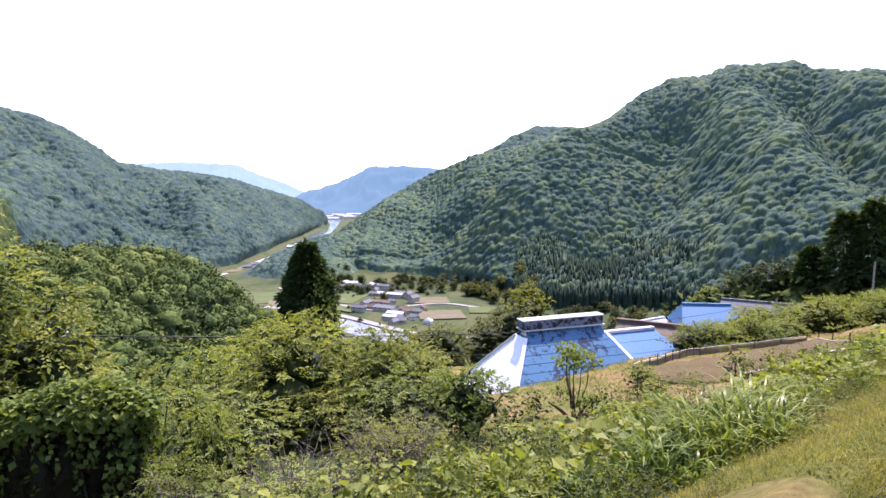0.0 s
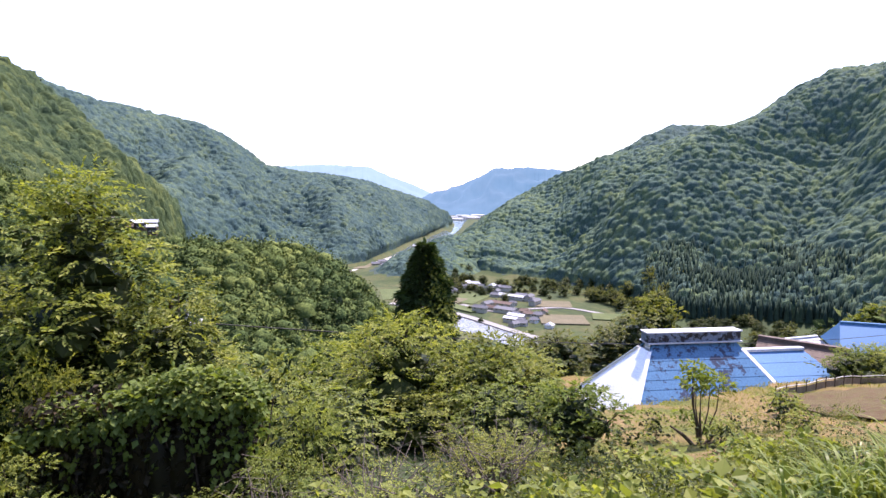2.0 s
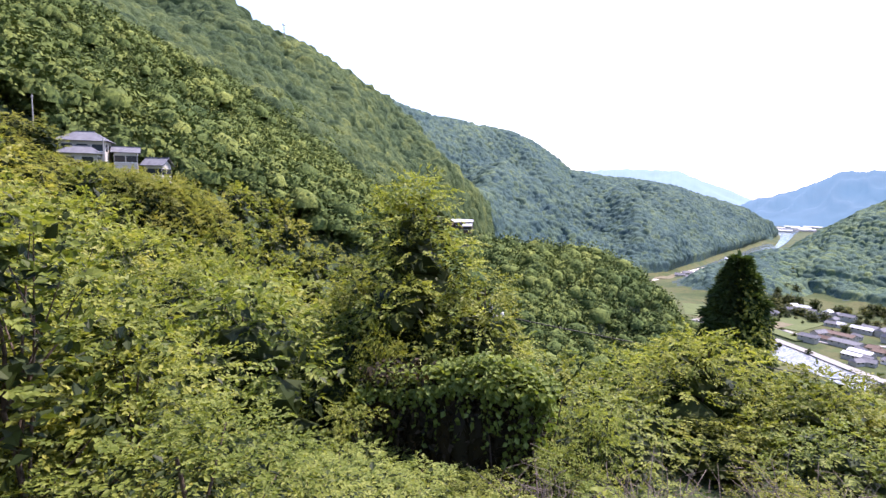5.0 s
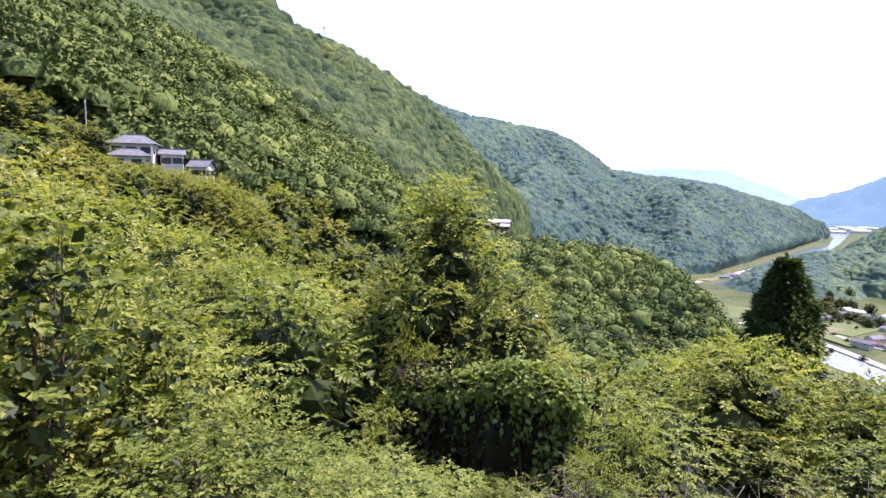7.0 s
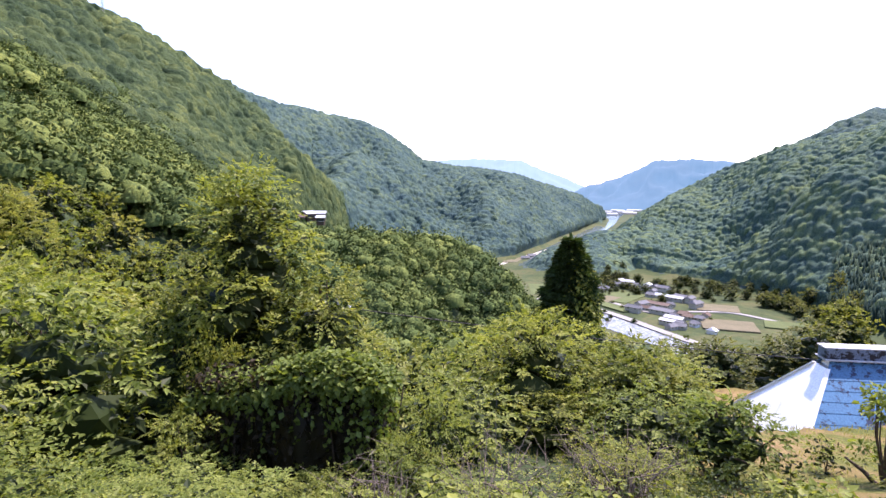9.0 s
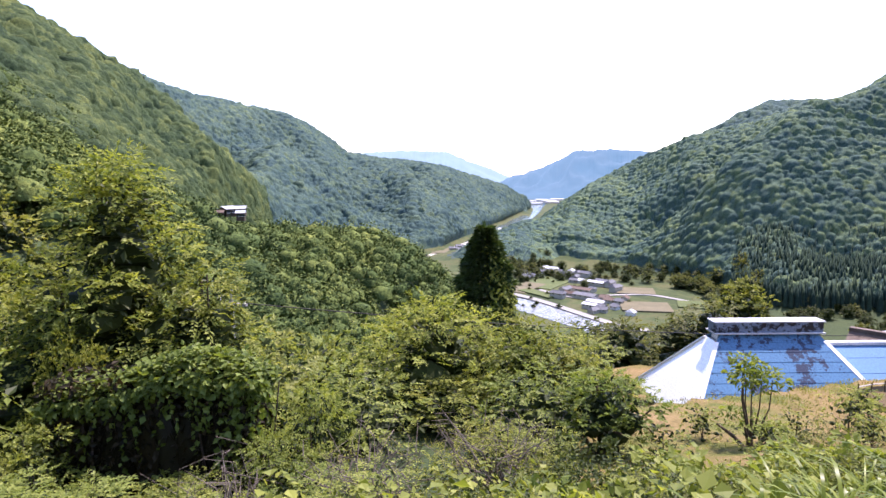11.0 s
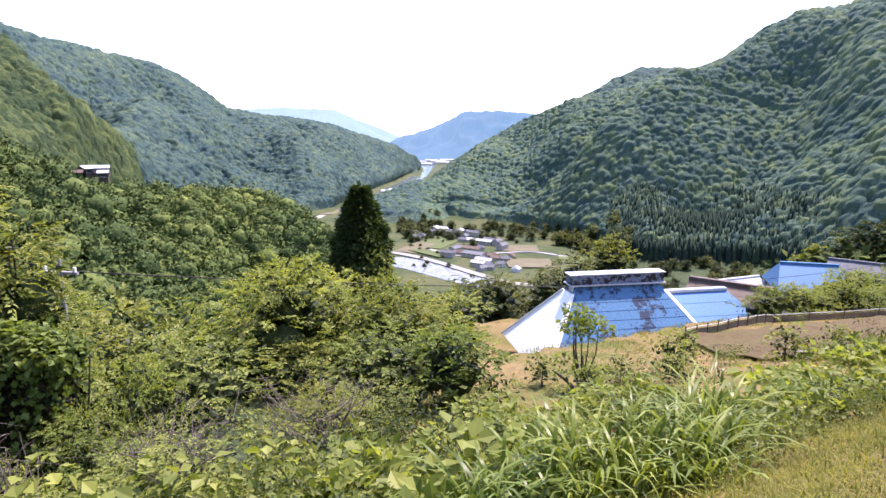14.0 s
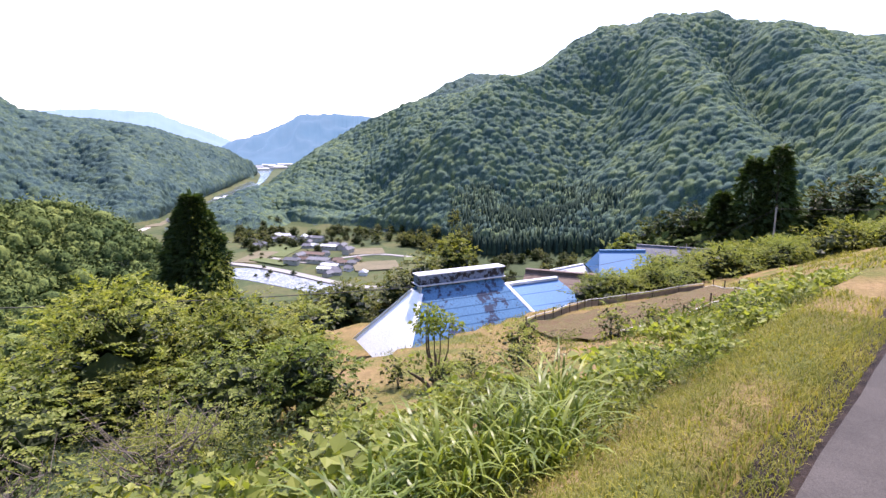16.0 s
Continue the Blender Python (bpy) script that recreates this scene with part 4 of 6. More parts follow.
def wood(name, label, sector, spacing, size, mat, cards, card, where=None):
    """Trees of a nearer wood: lumpy cores wrapped in leafy sprays."""
    x, y = scatter(*sector, spacing)
    z = height(x, y)
    ok = (z > -121) & seen_from_lane(x, y, z + 2.2 * size - 1.6)
    if where is not None:
        ok &= where(x, y)
    x, y, z = x[ok], y[ok], z[ok]
    rad = size * (0.65 + 0.7 * rng.random(len(x)))
    C, R = lobes(np.stack([x, y, z + rad * 0.6], -1), rad * 1.05, 5)
    core = crowns(C, R * 0.8, DOME1, 0.85, 0.2)
    cards = cards // 5
    d = unit(rng.normal(size=(len(C), cards, 3)) + [0, 0, 0.5])
    P = (C[:, None] + d * R[:, None, None] * [1, 1, 0.9] * (0.85 + 0.28 * rng.random((len(C), cards, 1)))).reshape(-1, 3)
    n = len(P)
    D = unit(d.reshape(-1, 3) * [1, 1, 0.3] + rng.normal(size=(n, 3)) * 0.5)
    N = unit(d.reshape(-1, 3) * 1.3 + rng.normal(size=(n, 3)) * 0.35 + [0, 0, 0.3])
    L = card * (0.6 + 0.8 * rng.random(n))
    ob = new(name, np_mesh(name, *join([core, leaves(P, D, N, L, L * 0.7)]), mat, True))
    return tagged(ob, label, "forest", kind="stuff")


wood("forest_spur", "dark rounded broadleaf wood on a spur above the valley", (8, 60, 112, 400), 8.2, 6.2, M_CROWN_L, 380, 1.2, lambda x, y: ~((np.hypot(x + 185, y - 212) < 26)) & ~((azr(x, y)[0] > 46) & (azr(x, y)[1] < 155)))
wood("forest_dell", "green scrubby wood in the dell below the thicket", (8, 47, 58, 116), 5.0, 3.2, M_CROWN_L, 320, 0.75)
wood("forest_hill_house", "green wood behind the hill house", (56, 88, 150, 330), 7.6, 5.6, M_CROWN_L, 340, 1.15, lambda x, y: np.hypot(x + 108, y - 38) > 11)
wood("forest_hill_top", "green wood beside the hill house", (64, 94, 114, 162), 6.6, 4.2, M_CROWN_L, 300, 1.25, lambda x, y: (np.hypot(x + 109, y - 35) > 10) & (np.hypot(x + 107, y - 42) > 9))
wood("forest_right_near", "dark wood below the lane", (-62, -18, 90, 330), 6.0, 4.4, M_CROWN_L, 240, 1.5)


# Far mountains, pale in a haze painted by the material's own blue glow
def haze_glow_mat(name, col, strength):
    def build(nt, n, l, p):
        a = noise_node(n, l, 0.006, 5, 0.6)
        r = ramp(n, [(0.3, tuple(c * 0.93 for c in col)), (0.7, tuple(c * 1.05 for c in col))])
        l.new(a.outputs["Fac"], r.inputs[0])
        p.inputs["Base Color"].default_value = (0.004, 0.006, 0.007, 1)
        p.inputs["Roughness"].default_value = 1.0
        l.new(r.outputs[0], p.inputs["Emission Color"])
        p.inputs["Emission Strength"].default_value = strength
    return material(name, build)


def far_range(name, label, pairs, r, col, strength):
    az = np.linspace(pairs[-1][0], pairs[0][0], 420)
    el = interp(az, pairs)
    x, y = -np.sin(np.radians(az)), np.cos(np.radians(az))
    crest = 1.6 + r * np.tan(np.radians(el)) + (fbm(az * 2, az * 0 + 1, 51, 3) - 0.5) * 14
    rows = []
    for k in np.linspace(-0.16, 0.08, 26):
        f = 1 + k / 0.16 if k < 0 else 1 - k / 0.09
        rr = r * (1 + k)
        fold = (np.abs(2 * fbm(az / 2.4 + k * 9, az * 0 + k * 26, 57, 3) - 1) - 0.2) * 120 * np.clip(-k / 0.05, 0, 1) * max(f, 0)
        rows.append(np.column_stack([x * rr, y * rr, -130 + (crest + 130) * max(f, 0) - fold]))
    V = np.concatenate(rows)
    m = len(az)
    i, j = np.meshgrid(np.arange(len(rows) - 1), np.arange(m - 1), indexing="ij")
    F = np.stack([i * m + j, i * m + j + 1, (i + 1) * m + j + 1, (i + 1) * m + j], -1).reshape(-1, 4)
    tagged(new(name, np_mesh(name, V, F, haze_glow_mat(name, col, strength), True)), label, kind="structure")


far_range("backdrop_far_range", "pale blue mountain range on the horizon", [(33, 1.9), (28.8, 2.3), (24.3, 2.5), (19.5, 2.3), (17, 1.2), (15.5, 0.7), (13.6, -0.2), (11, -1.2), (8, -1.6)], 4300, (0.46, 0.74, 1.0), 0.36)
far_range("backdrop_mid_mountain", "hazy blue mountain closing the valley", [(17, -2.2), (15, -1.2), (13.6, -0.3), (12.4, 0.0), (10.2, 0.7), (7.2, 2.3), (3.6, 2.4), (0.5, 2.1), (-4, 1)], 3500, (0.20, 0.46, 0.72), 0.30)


# ---------------------------------------------------------------- tall grass and ground cover
def blades(P, h, lean, mat_w, curl=1.0, seg=5):
    """Curved grass blades rooted at P: (verts, quads)."""
    n = len(P)
    th = rng.random(n) * 6.283
    out = np.column_stack([np.cos(th), np.sin(th), np.zeros(n)])
    side = np.column_stack([-np.sin(th), np.cos(th), np.zeros(n)])
    t = np.linspace(0, 1, seg)
    hh, ll = h[:, None, None], (lean * h)[:, None, None]
    X = P[:, None] + out[:, None] * ll * (t[None, :, None] ** 1.8) + np.array([0, 0, 1.0]) * hh * (t - 0.35 * curl * t ** 3)[None, :, None]
    w = (mat_w[:, None] * np.array([0.7 + 0.3 * np.sin(np.pi * min(1, q * 1.2 + 0.2)) if q < 1 else 0.05 for q in t])[None])[:, :, None]
    V = np.stack([X + side[:, None] * w / 2, X - side[:, None] * w / 2], 2).reshape(-1, 3)
    base = np.arange(n)[:, None] * seg * 2
    F = np.concatenate([base + np.array([[2 * k, 2 * k + 1, 2 * k + 3, 2 * k + 2]]) for k in range(seg - 1)])
    return V, F


M_REED = leafy("reed_blades", (0.09, 0.125, 0.022), (0.155, 0.195, 0.036), (0.25, 0.285, 0.075), trans=0.35, rough=0.35)


def reed_clump(x, y, n, h, rad):
    a, r = rng.random(n) * 6.283, rad * np.sqrt(rng.random(n))
    P = np.column_stack([np.cos(a) * r, np.sin(a) * r, np.zeros(n) - 0.05])
    v, f = blades(P, h * (0.5 + 0.6 * rng.random(n)), 0.12 + 0.62 * rng.random(n), 0.015 + 0.022 * rng.random(n), 1.2, 7)
    ob = new("reed_grass", np_mesh("reed_grass", v, f, M_REED, True))
    ob.matrix_world = put(x, y)
    return tagged(ob, "clump of tall arching reed grass on the verge", "grass", "reed clumps")


for gx, gy, gn, gh, gr in ((2.3, 5.5, 210, 0.9, 0.42), (2.9, 5.9, 260, 1.05, 0.45), (3.5, 6.1, 210, 1.0, 0.4), (4.0, 7.3, 110, 1.3, 0.32), (2.7, 6.8, 120, 1.0, 0.4), (1.6, 5.2, 50, 0.7, 0.3), (4.6, 8.6, 60, 1.1, 0.3), (-1.0, 4.3, 26, 0.5, 0.2), (0.3, 4.7, 30, 0.6, 0.2), (5.9, 8.7, 70, 0.6, 0.4)):
    reed_clump(gx, gy, gn, gh, gr)


BED = [(8.0, 23.6), (8.2, 15.3), (14.6, 19.2), (18.6, 28.8)]


def in_bed(x, y):
    """Inside the garden bed, which stays clear of grass."""
    inside = True
    for (ax, ay), (bx, by) in zip(BED, BED[1:] + BED[:1]):
        inside = inside & ((bx - ax) * (y - ay) - (by - ay) * (x - ax) > -0.3)
    return inside


def meadow_grass():
    """Short grass and weeds over the verge and the meadow."""
    ch = []
    for n, s0, s1, n0, n1, hb, w in ((95000, -3, 12, 0.62, 2.8, 0.07, 0.0065), (22000, -2, 15, 0.8, 3.6, 0.12, 0.008), (18000, -3, 16, 2.6, 6.5, 0.24, 0.011), (20000, 4, 34, 5, 15.2, 0.16, 0.02), (12000, 13, 46, 0.72, 7, 0.2, 0.03)):
        s, q = s0 + (s1 - s0) * rng.random(n), n0 + (n1 - n0) * rng.random(n)
        x, y = s * SX - q * SY, s * SY + q * SX
        keep = fbm(x / 1.7, y / 1.7, 61, 3) > (0.36 if w < 0.007 else 0.45)
        keep &= ~in_bed(x, y) | (rng.random(n) < 0.1)
        keep &= ~((x > 0.3) & (x < 8) & (y > 10.5) & (y < 21)) | (rng.random(n) < 0.12)
        x, y = x[keep], y[keep]
        P = np.column_stack([x, y, height(x, y) - 0.02])
        k = len(x)
        ch.append(blades(P, hb * (0.4 + rng.random(k)), 0.2 + 0.8 * rng.random(k), w * (0.6 + 0.8 * rng.random(k)), 1.0, 3))
    tagged(new("grass", np_mesh("grass", *join(ch), M_GRASS, True)), "short yellow-green grass and weeds on the verge", "grass", kind="stuff")


meadow_grass()

# Low weeds with broad leaves
KUDZU = [np_mesh("leaves", *clump_leaves(np.column_stack([rng.normal(size=(16, 2)) * 0.42, 0.15 + 0.35 * rng.random(16)]), np.full(16, 0.3), 20, 0.17, 0.5, 0.4, 0.85), M_LEAF_PALE) for _ in range(3)]
WEED = [np_mesh("leaves", *clump_leaves(np.column_stack([rng.normal(size=(14, 2)) * 0.3, 0.1 + 0.4 * rng.random(14)]), np.full(14, 0.22), 24, 0.065, 0.7, 0.6, 0.5), m) for m in (M_LEAF, M_OLIVE, M_LEAF_DARK)]


def weeds(meshes, name, label, count, s0, s1, n0, n1, a, b, group):
    for _ in range(count):
        s, q = s0 + (s1 - s0) * rng.random(), n0 + (n1 - n0) * rng.random()
        x, y = s * SX - q * SY, s * SY + q * SX
        k = a + (b - a) * rng.random()
        if in_bed(x, y):
            continue
        if 0.3 < x < 8 and 10.5 < y < 21 and rng.random() < 0.75:      # and so does most of the mown slope
            continue
        ob = empty(name, put(x, y, -0.03, rng.random() * 6.28, k), label, "weeds", group)
        part("foliage", meshes[rng.integers(len(meshes))], ob)


weeds(KUDZU, "broadleaf_weed", "low mound of broad light-green leaves on the slope", 44, 2, 11, 2.9, 6.5, 0.5, 0.95, "broadleaf mounds")
weeds(WEED, "weed_tuft", "bushy tuft of green weeds on the slope", 80, -5, 7, 3.6, 8.0, 0.8, 1.25, "weed tufts")
weeds(KUDZU, "broadleaf_weed", "low mound of broad light-green leaves on the verge", 30, 9.0, 22, 2.0, 4.6, 0.45, 0.85, "broadleaf mounds")
weeds(WEED, "weed_tuft", "tuft of small-leaved green weeds in the meadow", 90, -6, 16, 2.4, 6.0, 0.5, 0.95, "weed tufts")
weeds(KUDZU, "broadleaf_weed", "low mound of broad light-green leaves on the verge", 16, 5.5, 13, 2.1, 3.3, 0.3, 0.5, "broadleaf mounds")
weeds(WEED, "weed_tuft", "tuft of small-leaved green weeds on the verge", 45, 4, 14, 1.7, 3.2, 0.3, 0.6, "weed tufts")
weeds(WEED, "weed_tuft", "bushy tuft of green weeds on the slope", 66, 3, 17, 2.6, 8.0, 0.5, 0.9, "weed tufts")
weeds(WEED, "weed_tuft", "tuft of small-leaved green weeds in the meadow", 60, 8, 30, 5.5, 13.0, 0.4, 0.9, "weed tufts")

SMALL = [bush_meshes(2.0, 1.3, 16, 40, 0.15, m, 0.5, 0.4, solid=0.2) for m in (M_LEAF_PALE, M_BAMBOO)]
# Small shrubs on the mown slope beside the farmhouse
for bx, by, bs in ((2.6, 15.8, 0.3), (4.5, 15.5, 0.26), (5.8, 16.5, 0.34), (6.8, 18.5, 0.3), (8.0, 15.2, 0.3), (3.4, 12.6, 0.24), (1.7, 12.9, 0.28), (5.2, 13.4, 0.22), (7.2, 20.6, 0.3), (9.4, 16.0, 0.24)):
    plant("small_shrub", "low round green shrub on the mown slope", "shrub", *SMALL[int(bx * 10) % 2], put(bx, by, -0.05, bx * 5, bs * 1.6), "small shrubs of the meadow")


# ---------------------------------------------------------------- buildings
def tin(name, base, worn, rust_col, wear, rough=0.35, metal=0.55):
    """Painted sheet metal: rows of lapped sheets, worn patches, fine scratches."""
    def build(nt, n, l, p):
        a, f = noise_node(n, l, 4.0, 8, 0.7), noise_node(n, l, 14, 4, 0.7)
        big = noise_node(n, l, 0.6, 3)
        m = n.new("ShaderNodeMath")
        m.operation = "MULTIPLY"
        l.new(a.outputs["Fac"], m.inputs[0])
        l.new(big.outputs["Fac"], m.inputs[1])
        r = ramp(n, [(wear, (0, 0, 0)), (wear + 0.03, (1, 1, 1))])
        l.new(m.outputs[0], r.inputs[0])
        c = mix_rgb(n, l, r.outputs[0], base, rust_col)
        r2 = ramp(n, [(0.35, tuple(v * 0.85 for v in worn)), (0.65, (1.1, 1.1, 1.1))])
        l.new(f.outputs["Fac"], r2.inputs[0])
        c = mix_rgb(n, l, 1.0, c, r2.outputs[0], "MULTIPLY")
        l.new(c, p.inputs["Base Color"])
        p.inputs["Roughness"].default_value, p.inputs["Metallic"].default_value = rough, metal
        p.inputs["Specular IOR Level"].default_value = 0.3
        bump(n, l, p, f.outputs["Fac"], 0.15, 0.01)
    return material(name, build)


M_TIN_BLUE = tin("blue_tin_worn", (0.07, 0.195, 0.345), (0.85, 0.85, 0.85), (0.025, 0.04, 0.08), 0.262, 0.6, 0.0)
# Same metal as the front; near-white base paints the bright mirrored sky.
M_TIN_GLARE = tin("glare_tin", (0.93, 0.93, 0.92), (0.97, 0.97, 0.97), (0.85, 0.85, 0.84), 0.42, 0.3, 0.2)
M_TIN_CLEAN = tin("blue_tin", (0.055, 0.17, 0.34), (0.95, 0.95, 0.95), (0.07, 0.15, 0.31), 0.42, 0.6, 0.0)
M_CAP = tin("ridge_cap_tin", (0.16, 0.22, 0.32), (0.9, 0.9, 0.9), (0.02, 0.022, 0.03), 0.262, 0.5, 0.1)
M_PLASTER = surface("cream_plaster", [(0.3, (0.42, 0.39, 0.33)), (0.7, (0.52, 0.49, 0.43))], 0.8, bump_d=0.003)
M_WHITE = surface("white_wall", [(0.3, (0.72, 0.72, 0.7)), (0.7, (0.82, 0.82, 0.8))], 0.6, bump_d=0.003)
M_BEIGE = surface("beige_wall", [(0.3, (0.24, 0.21, 0.17)), (0.7, (0.33, 0.30, 0.25))], 0.8, bump_d=0.003)
M_DARKWOOD = surface("dark_boards", [(0.3, (0.05, 0.035, 0.025)), (0.7, (0.11, 0.08, 0.055))], 2, bump_d=0.005)
M_TILE = surface("grey_roof_tile", [(0.3, (0.09, 0.095, 0.11)), (0.7, (0.17, 0.175, 0.19))], 1.2, rough=0.75, bump_d=0.01)
M_TILE_BROWN = surface("brown_roof_tile", [(0.3, (0.09, 0.06, 0.045)), (0.7, (0.15, 0.105, 0.08))], 1.2, rough=0.6, bump_d=0.01)
M_ROOF_PALE = surface("pale_metal_roof", [(0.3, (0.42, 0.44, 0.47)), (0.7, (0.6, 0.62, 0.65))], 0.7, rough=0.45, bump_d=0.004)


def plain(color, rough, wave=None):
    """A smooth surface of one colour, with ripples if wave is given as (scale, strength)."""
    def build(nt, n, l, p):
        p.inputs["Base Color"].default_value, p.inputs["Roughness"].default_value = (*color, 1), rough
        if wave:
            bump(n, l, p, noise_node(n, l, wave[0], 5, 0.7).outputs["Fac"], wave[1], 0.5)
    return build


M_GLASS = material("window_glass", plain((0.03, 0.035, 0.04), 0.06))
M_CONCRETE = surface("concrete", [(0.3, (0.22, 0.215, 0.20)), (0.7, (0.32, 0.31, 0.30))], 1.5, bump_d=0.006)
M_POLE = surface("pole_concrete", [(0.3, (0.25, 0.24, 0.22)), (0.7, (0.36, 0.35, 0.33))], 2, bump_d=0.004)
M_SOIL = surface("turned_soil", [(0.3, (0.07, 0.043, 0.02)), (0.45, (0.118, 0.078, 0.036)), (0.56, (0.1, 0.085, 0.028)), (0.7, (0.16, 0.108, 0.05))], 2.6, fine=22, bump_d=0.09)
M_NET = surface("pale_netting", [(0.3, (0.4, 0.38, 0.33)), (0.7, (0.6, 0.58, 0.52))], 3, fine=60, bump_d=0.004)
M_NETTING = surface("brown_netting", [(0.3, (0.16, 0.125, 0.09)), (0.7, (0.26, 0.21, 0.15))], 4, fine=80, bump_d=0.01)
M_WIRE = surface("black_cable", [(0.3, (0.015, 0.015, 0.015)), (0.7, (0.03, 0.03, 0.03))], 5, bump_d=0.001, rough=0.5)


def slab(a, b, c, d, thick):
    """A plate with corners a, b, c, d (in order) and thickness below it."""
    bm = bmesh.new()
    pts = [Vector(p) for p in (a, b, c, d)]
    nrm = (pts[1] - pts[0]).cross(pts[3] - pts[0]).normalized()
    if nrm.z < 0:
        nrm = -nrm
    top, low = [bm.verts.new(p) for p in pts], [bm.verts.new(p - nrm * thick) for p in pts]
    bm.faces.new(top), bm.faces.new(low[::-1])
    for i in range(4):
        j = (i + 1) % 4
        bm.faces.new([top[i], low[i], low[j], top[j]])
    return bm


def sheet_rows(parent, a, b, c, d, rows, mat, thick=0.03, name="roof_sheet"):
    """Lapped courses of roofing from the top edge a-b down to the eave d-c, each a little proud of the next."""
    a, b, c, d = (Vector(p) for p in (a, b, c, d))
    nrm = (b - a).cross(d - a).normalized()
    if nrm.z < 0:
        nrm = -nrm
    for i in range(rows):
        u, v = i / rows, (i + 1) / rows
        lift, low = nrm * 0.004, nrm * 0.016
        part(name, slab(a.lerp(d, u) + lift, b.lerp(c, u) + lift, b.lerp(c, v) + low, a.lerp(d, v) + low, thick), parent, mat=mat)


def tin_farmhouse():
    """An old hipped farmhouse whose thatch is cased in painted sheet metal."""
    ax = Vector((4.75, 1.7, 0)).normalized()
    m = Matrix.LocRotScale((4.30, 28.83, -9.4), Euler((0, 0, math.atan2(ax.y, ax.x))), None)
    ob = empty("farmhouse", m, "old farmhouse with steep hipped roof of worn blue sheet metal", "house")
    L, ez, rz, dp, hip, gz = 3.98, 0.4, 4.1, 3.3, 2.5, 3.5      # ridge length, eave, ridge, half depth, hip run, foot of the gablet
    k = (rz - gz) / (rz - ez)
    gy, gx = dp * k, 0.35
    front = [((-gx, -gy, gz), (L + gx, -gy, gz), (L + hip, -dp, ez), (-hip, -dp, ez)), ((0, 0, rz), (L, 0, rz), (L + gx, -gy, gz), (-gx, -gy, gz))]
    roof = part("roof", slab((-gx, -gy, gz - 0.05), (L + gx, -gy, gz - 0.05), (L + gx, gy, gz - 0.05), (-gx, gy, gz - 0.05), 0.1), ob, "thatched roof cased in blue sheet metal", M_TIN_GLARE)
    sheet_rows(roof, *front[0], 9, M_TIN_BLUE)
    sheet_rows(roof, *front[1], 2, M_TIN_BLUE)
    for q in front:
        sheet_rows(roof, *[(x, -y, z) for x, y, z in q], 4, M_TIN_BLUE)
    for sx, x0 in ((-1, 0), (1, L)):
        q = [(x0 + sx * gx, -gy, gz), (x0 + sx * gx, gy, gz), (x0 + sx * hip, dp, ez), (x0 + sx * hip, -dp, ez)]
        sheet_rows(roof, *q, 1, M_TIN_GLARE)
        bm = bmesh.new()
        for dx in (0.0, 0.08):
            vs = [bm.verts.new((x0 + sx * (0.05 + dx), y, z)) for y, z in ((-gy, gz), (gy, gz), (0, rz - 0.05))]
            bm.faces.new(vs)
        part("gablet", bm, roof, "small triangular gable under the ridge", M_TIN_GLARE)
        for sy in (-1, 1):
            part("hip_flashing", slab((x0 + sx * gx - 0.1, sy * gy, gz + 0.03), (x0 + sx * gx + 0.1, sy * gy, gz + 0.03), (x0 + sx * hip + 0.1, sy * dp, ez + 0.05), (x0 + sx * hip - 0.1, sy * dp, ez + 0.05), 0.05), roof, mat=M_TIN_GLARE)
    cap = part("ridge_cap", boxes((-0.35, L + 0.35, -0.34, 0.34, rz - 0.22, rz + 0.22)), ob, "box ridge casing with flaking dark paint", M_CAP)
    part("cap_board", boxes((-0.42, L + 0.42, -0.36, 0.36, rz + 0.22, rz + 0.27)), cap, "pale weathered board along the ridge", M_ROOF_PALE)
    part("cap_sill", boxes((-0.4, L + 0.4, -0.46, 0.46, rz - 0.27, rz - 0.22)), cap, mat=M_ROOF_PALE)
    body = part("wall", boxes((-hip + 0.8, L + hip - 0.8, -dp + 0.8, dp - 0.8, -1.2, ez + 0.4)), ob, "dark timber walls", M_DARKWOOD)
    for i in range(4):
        x = -1.6 + i * 2.4
        w = part("window", boxes((x, x + 1.2, -dp + 0.76, -dp + 0.8, -0.6, 0.5)), body, mat=M_GLASS)
        part("frame", boxes((x - 0.06, x + 1.26, -dp + 0.74, -dp + 0.76, 0.5, 0.56)), w, mat=M_DARKWOOD)
    # lower wing
    wing = part("wing_wall", boxes((L + 2.0, L + 5.6, -2.6, 2.4, -1.2, 1.3)), ob, "dark timber walls of the lower wing", M_DARKWOOD)
    r0, r1 = (L + 0.5, 0.4, 3.15), (L + 4.2, 0.4, 3.15)
    wr = part("wing_roof", slab((L + 0.6, 0.3, 3.0), (L + 4.1, 0.3, 3.0), (L + 4.1, 0.5, 3.0), (L + 0.6, 0.5, 3.0), 0.06), ob, "clean blue sheet-metal wing roof", M_TIN_CLEAN)
    sheet_rows(wr, r0, r1, (L + 5.9, -3.2, 0.9), (L + 0.5, -3.2, 0.9), 5, M_TIN_CLEAN)
    sheet_rows(wr, r0, r1, (L + 5.9, 3.2, 0.9), (L + 0.5, 3.2, 0.9), 3, M_TIN_CLEAN)
    part("ridge_cap", boxes((L + 0.5, L + 4.25, 0.25, 0.55, 3.1, 3.24)), wr, mat=M_ROOF_PALE)


tin_farmhouse()


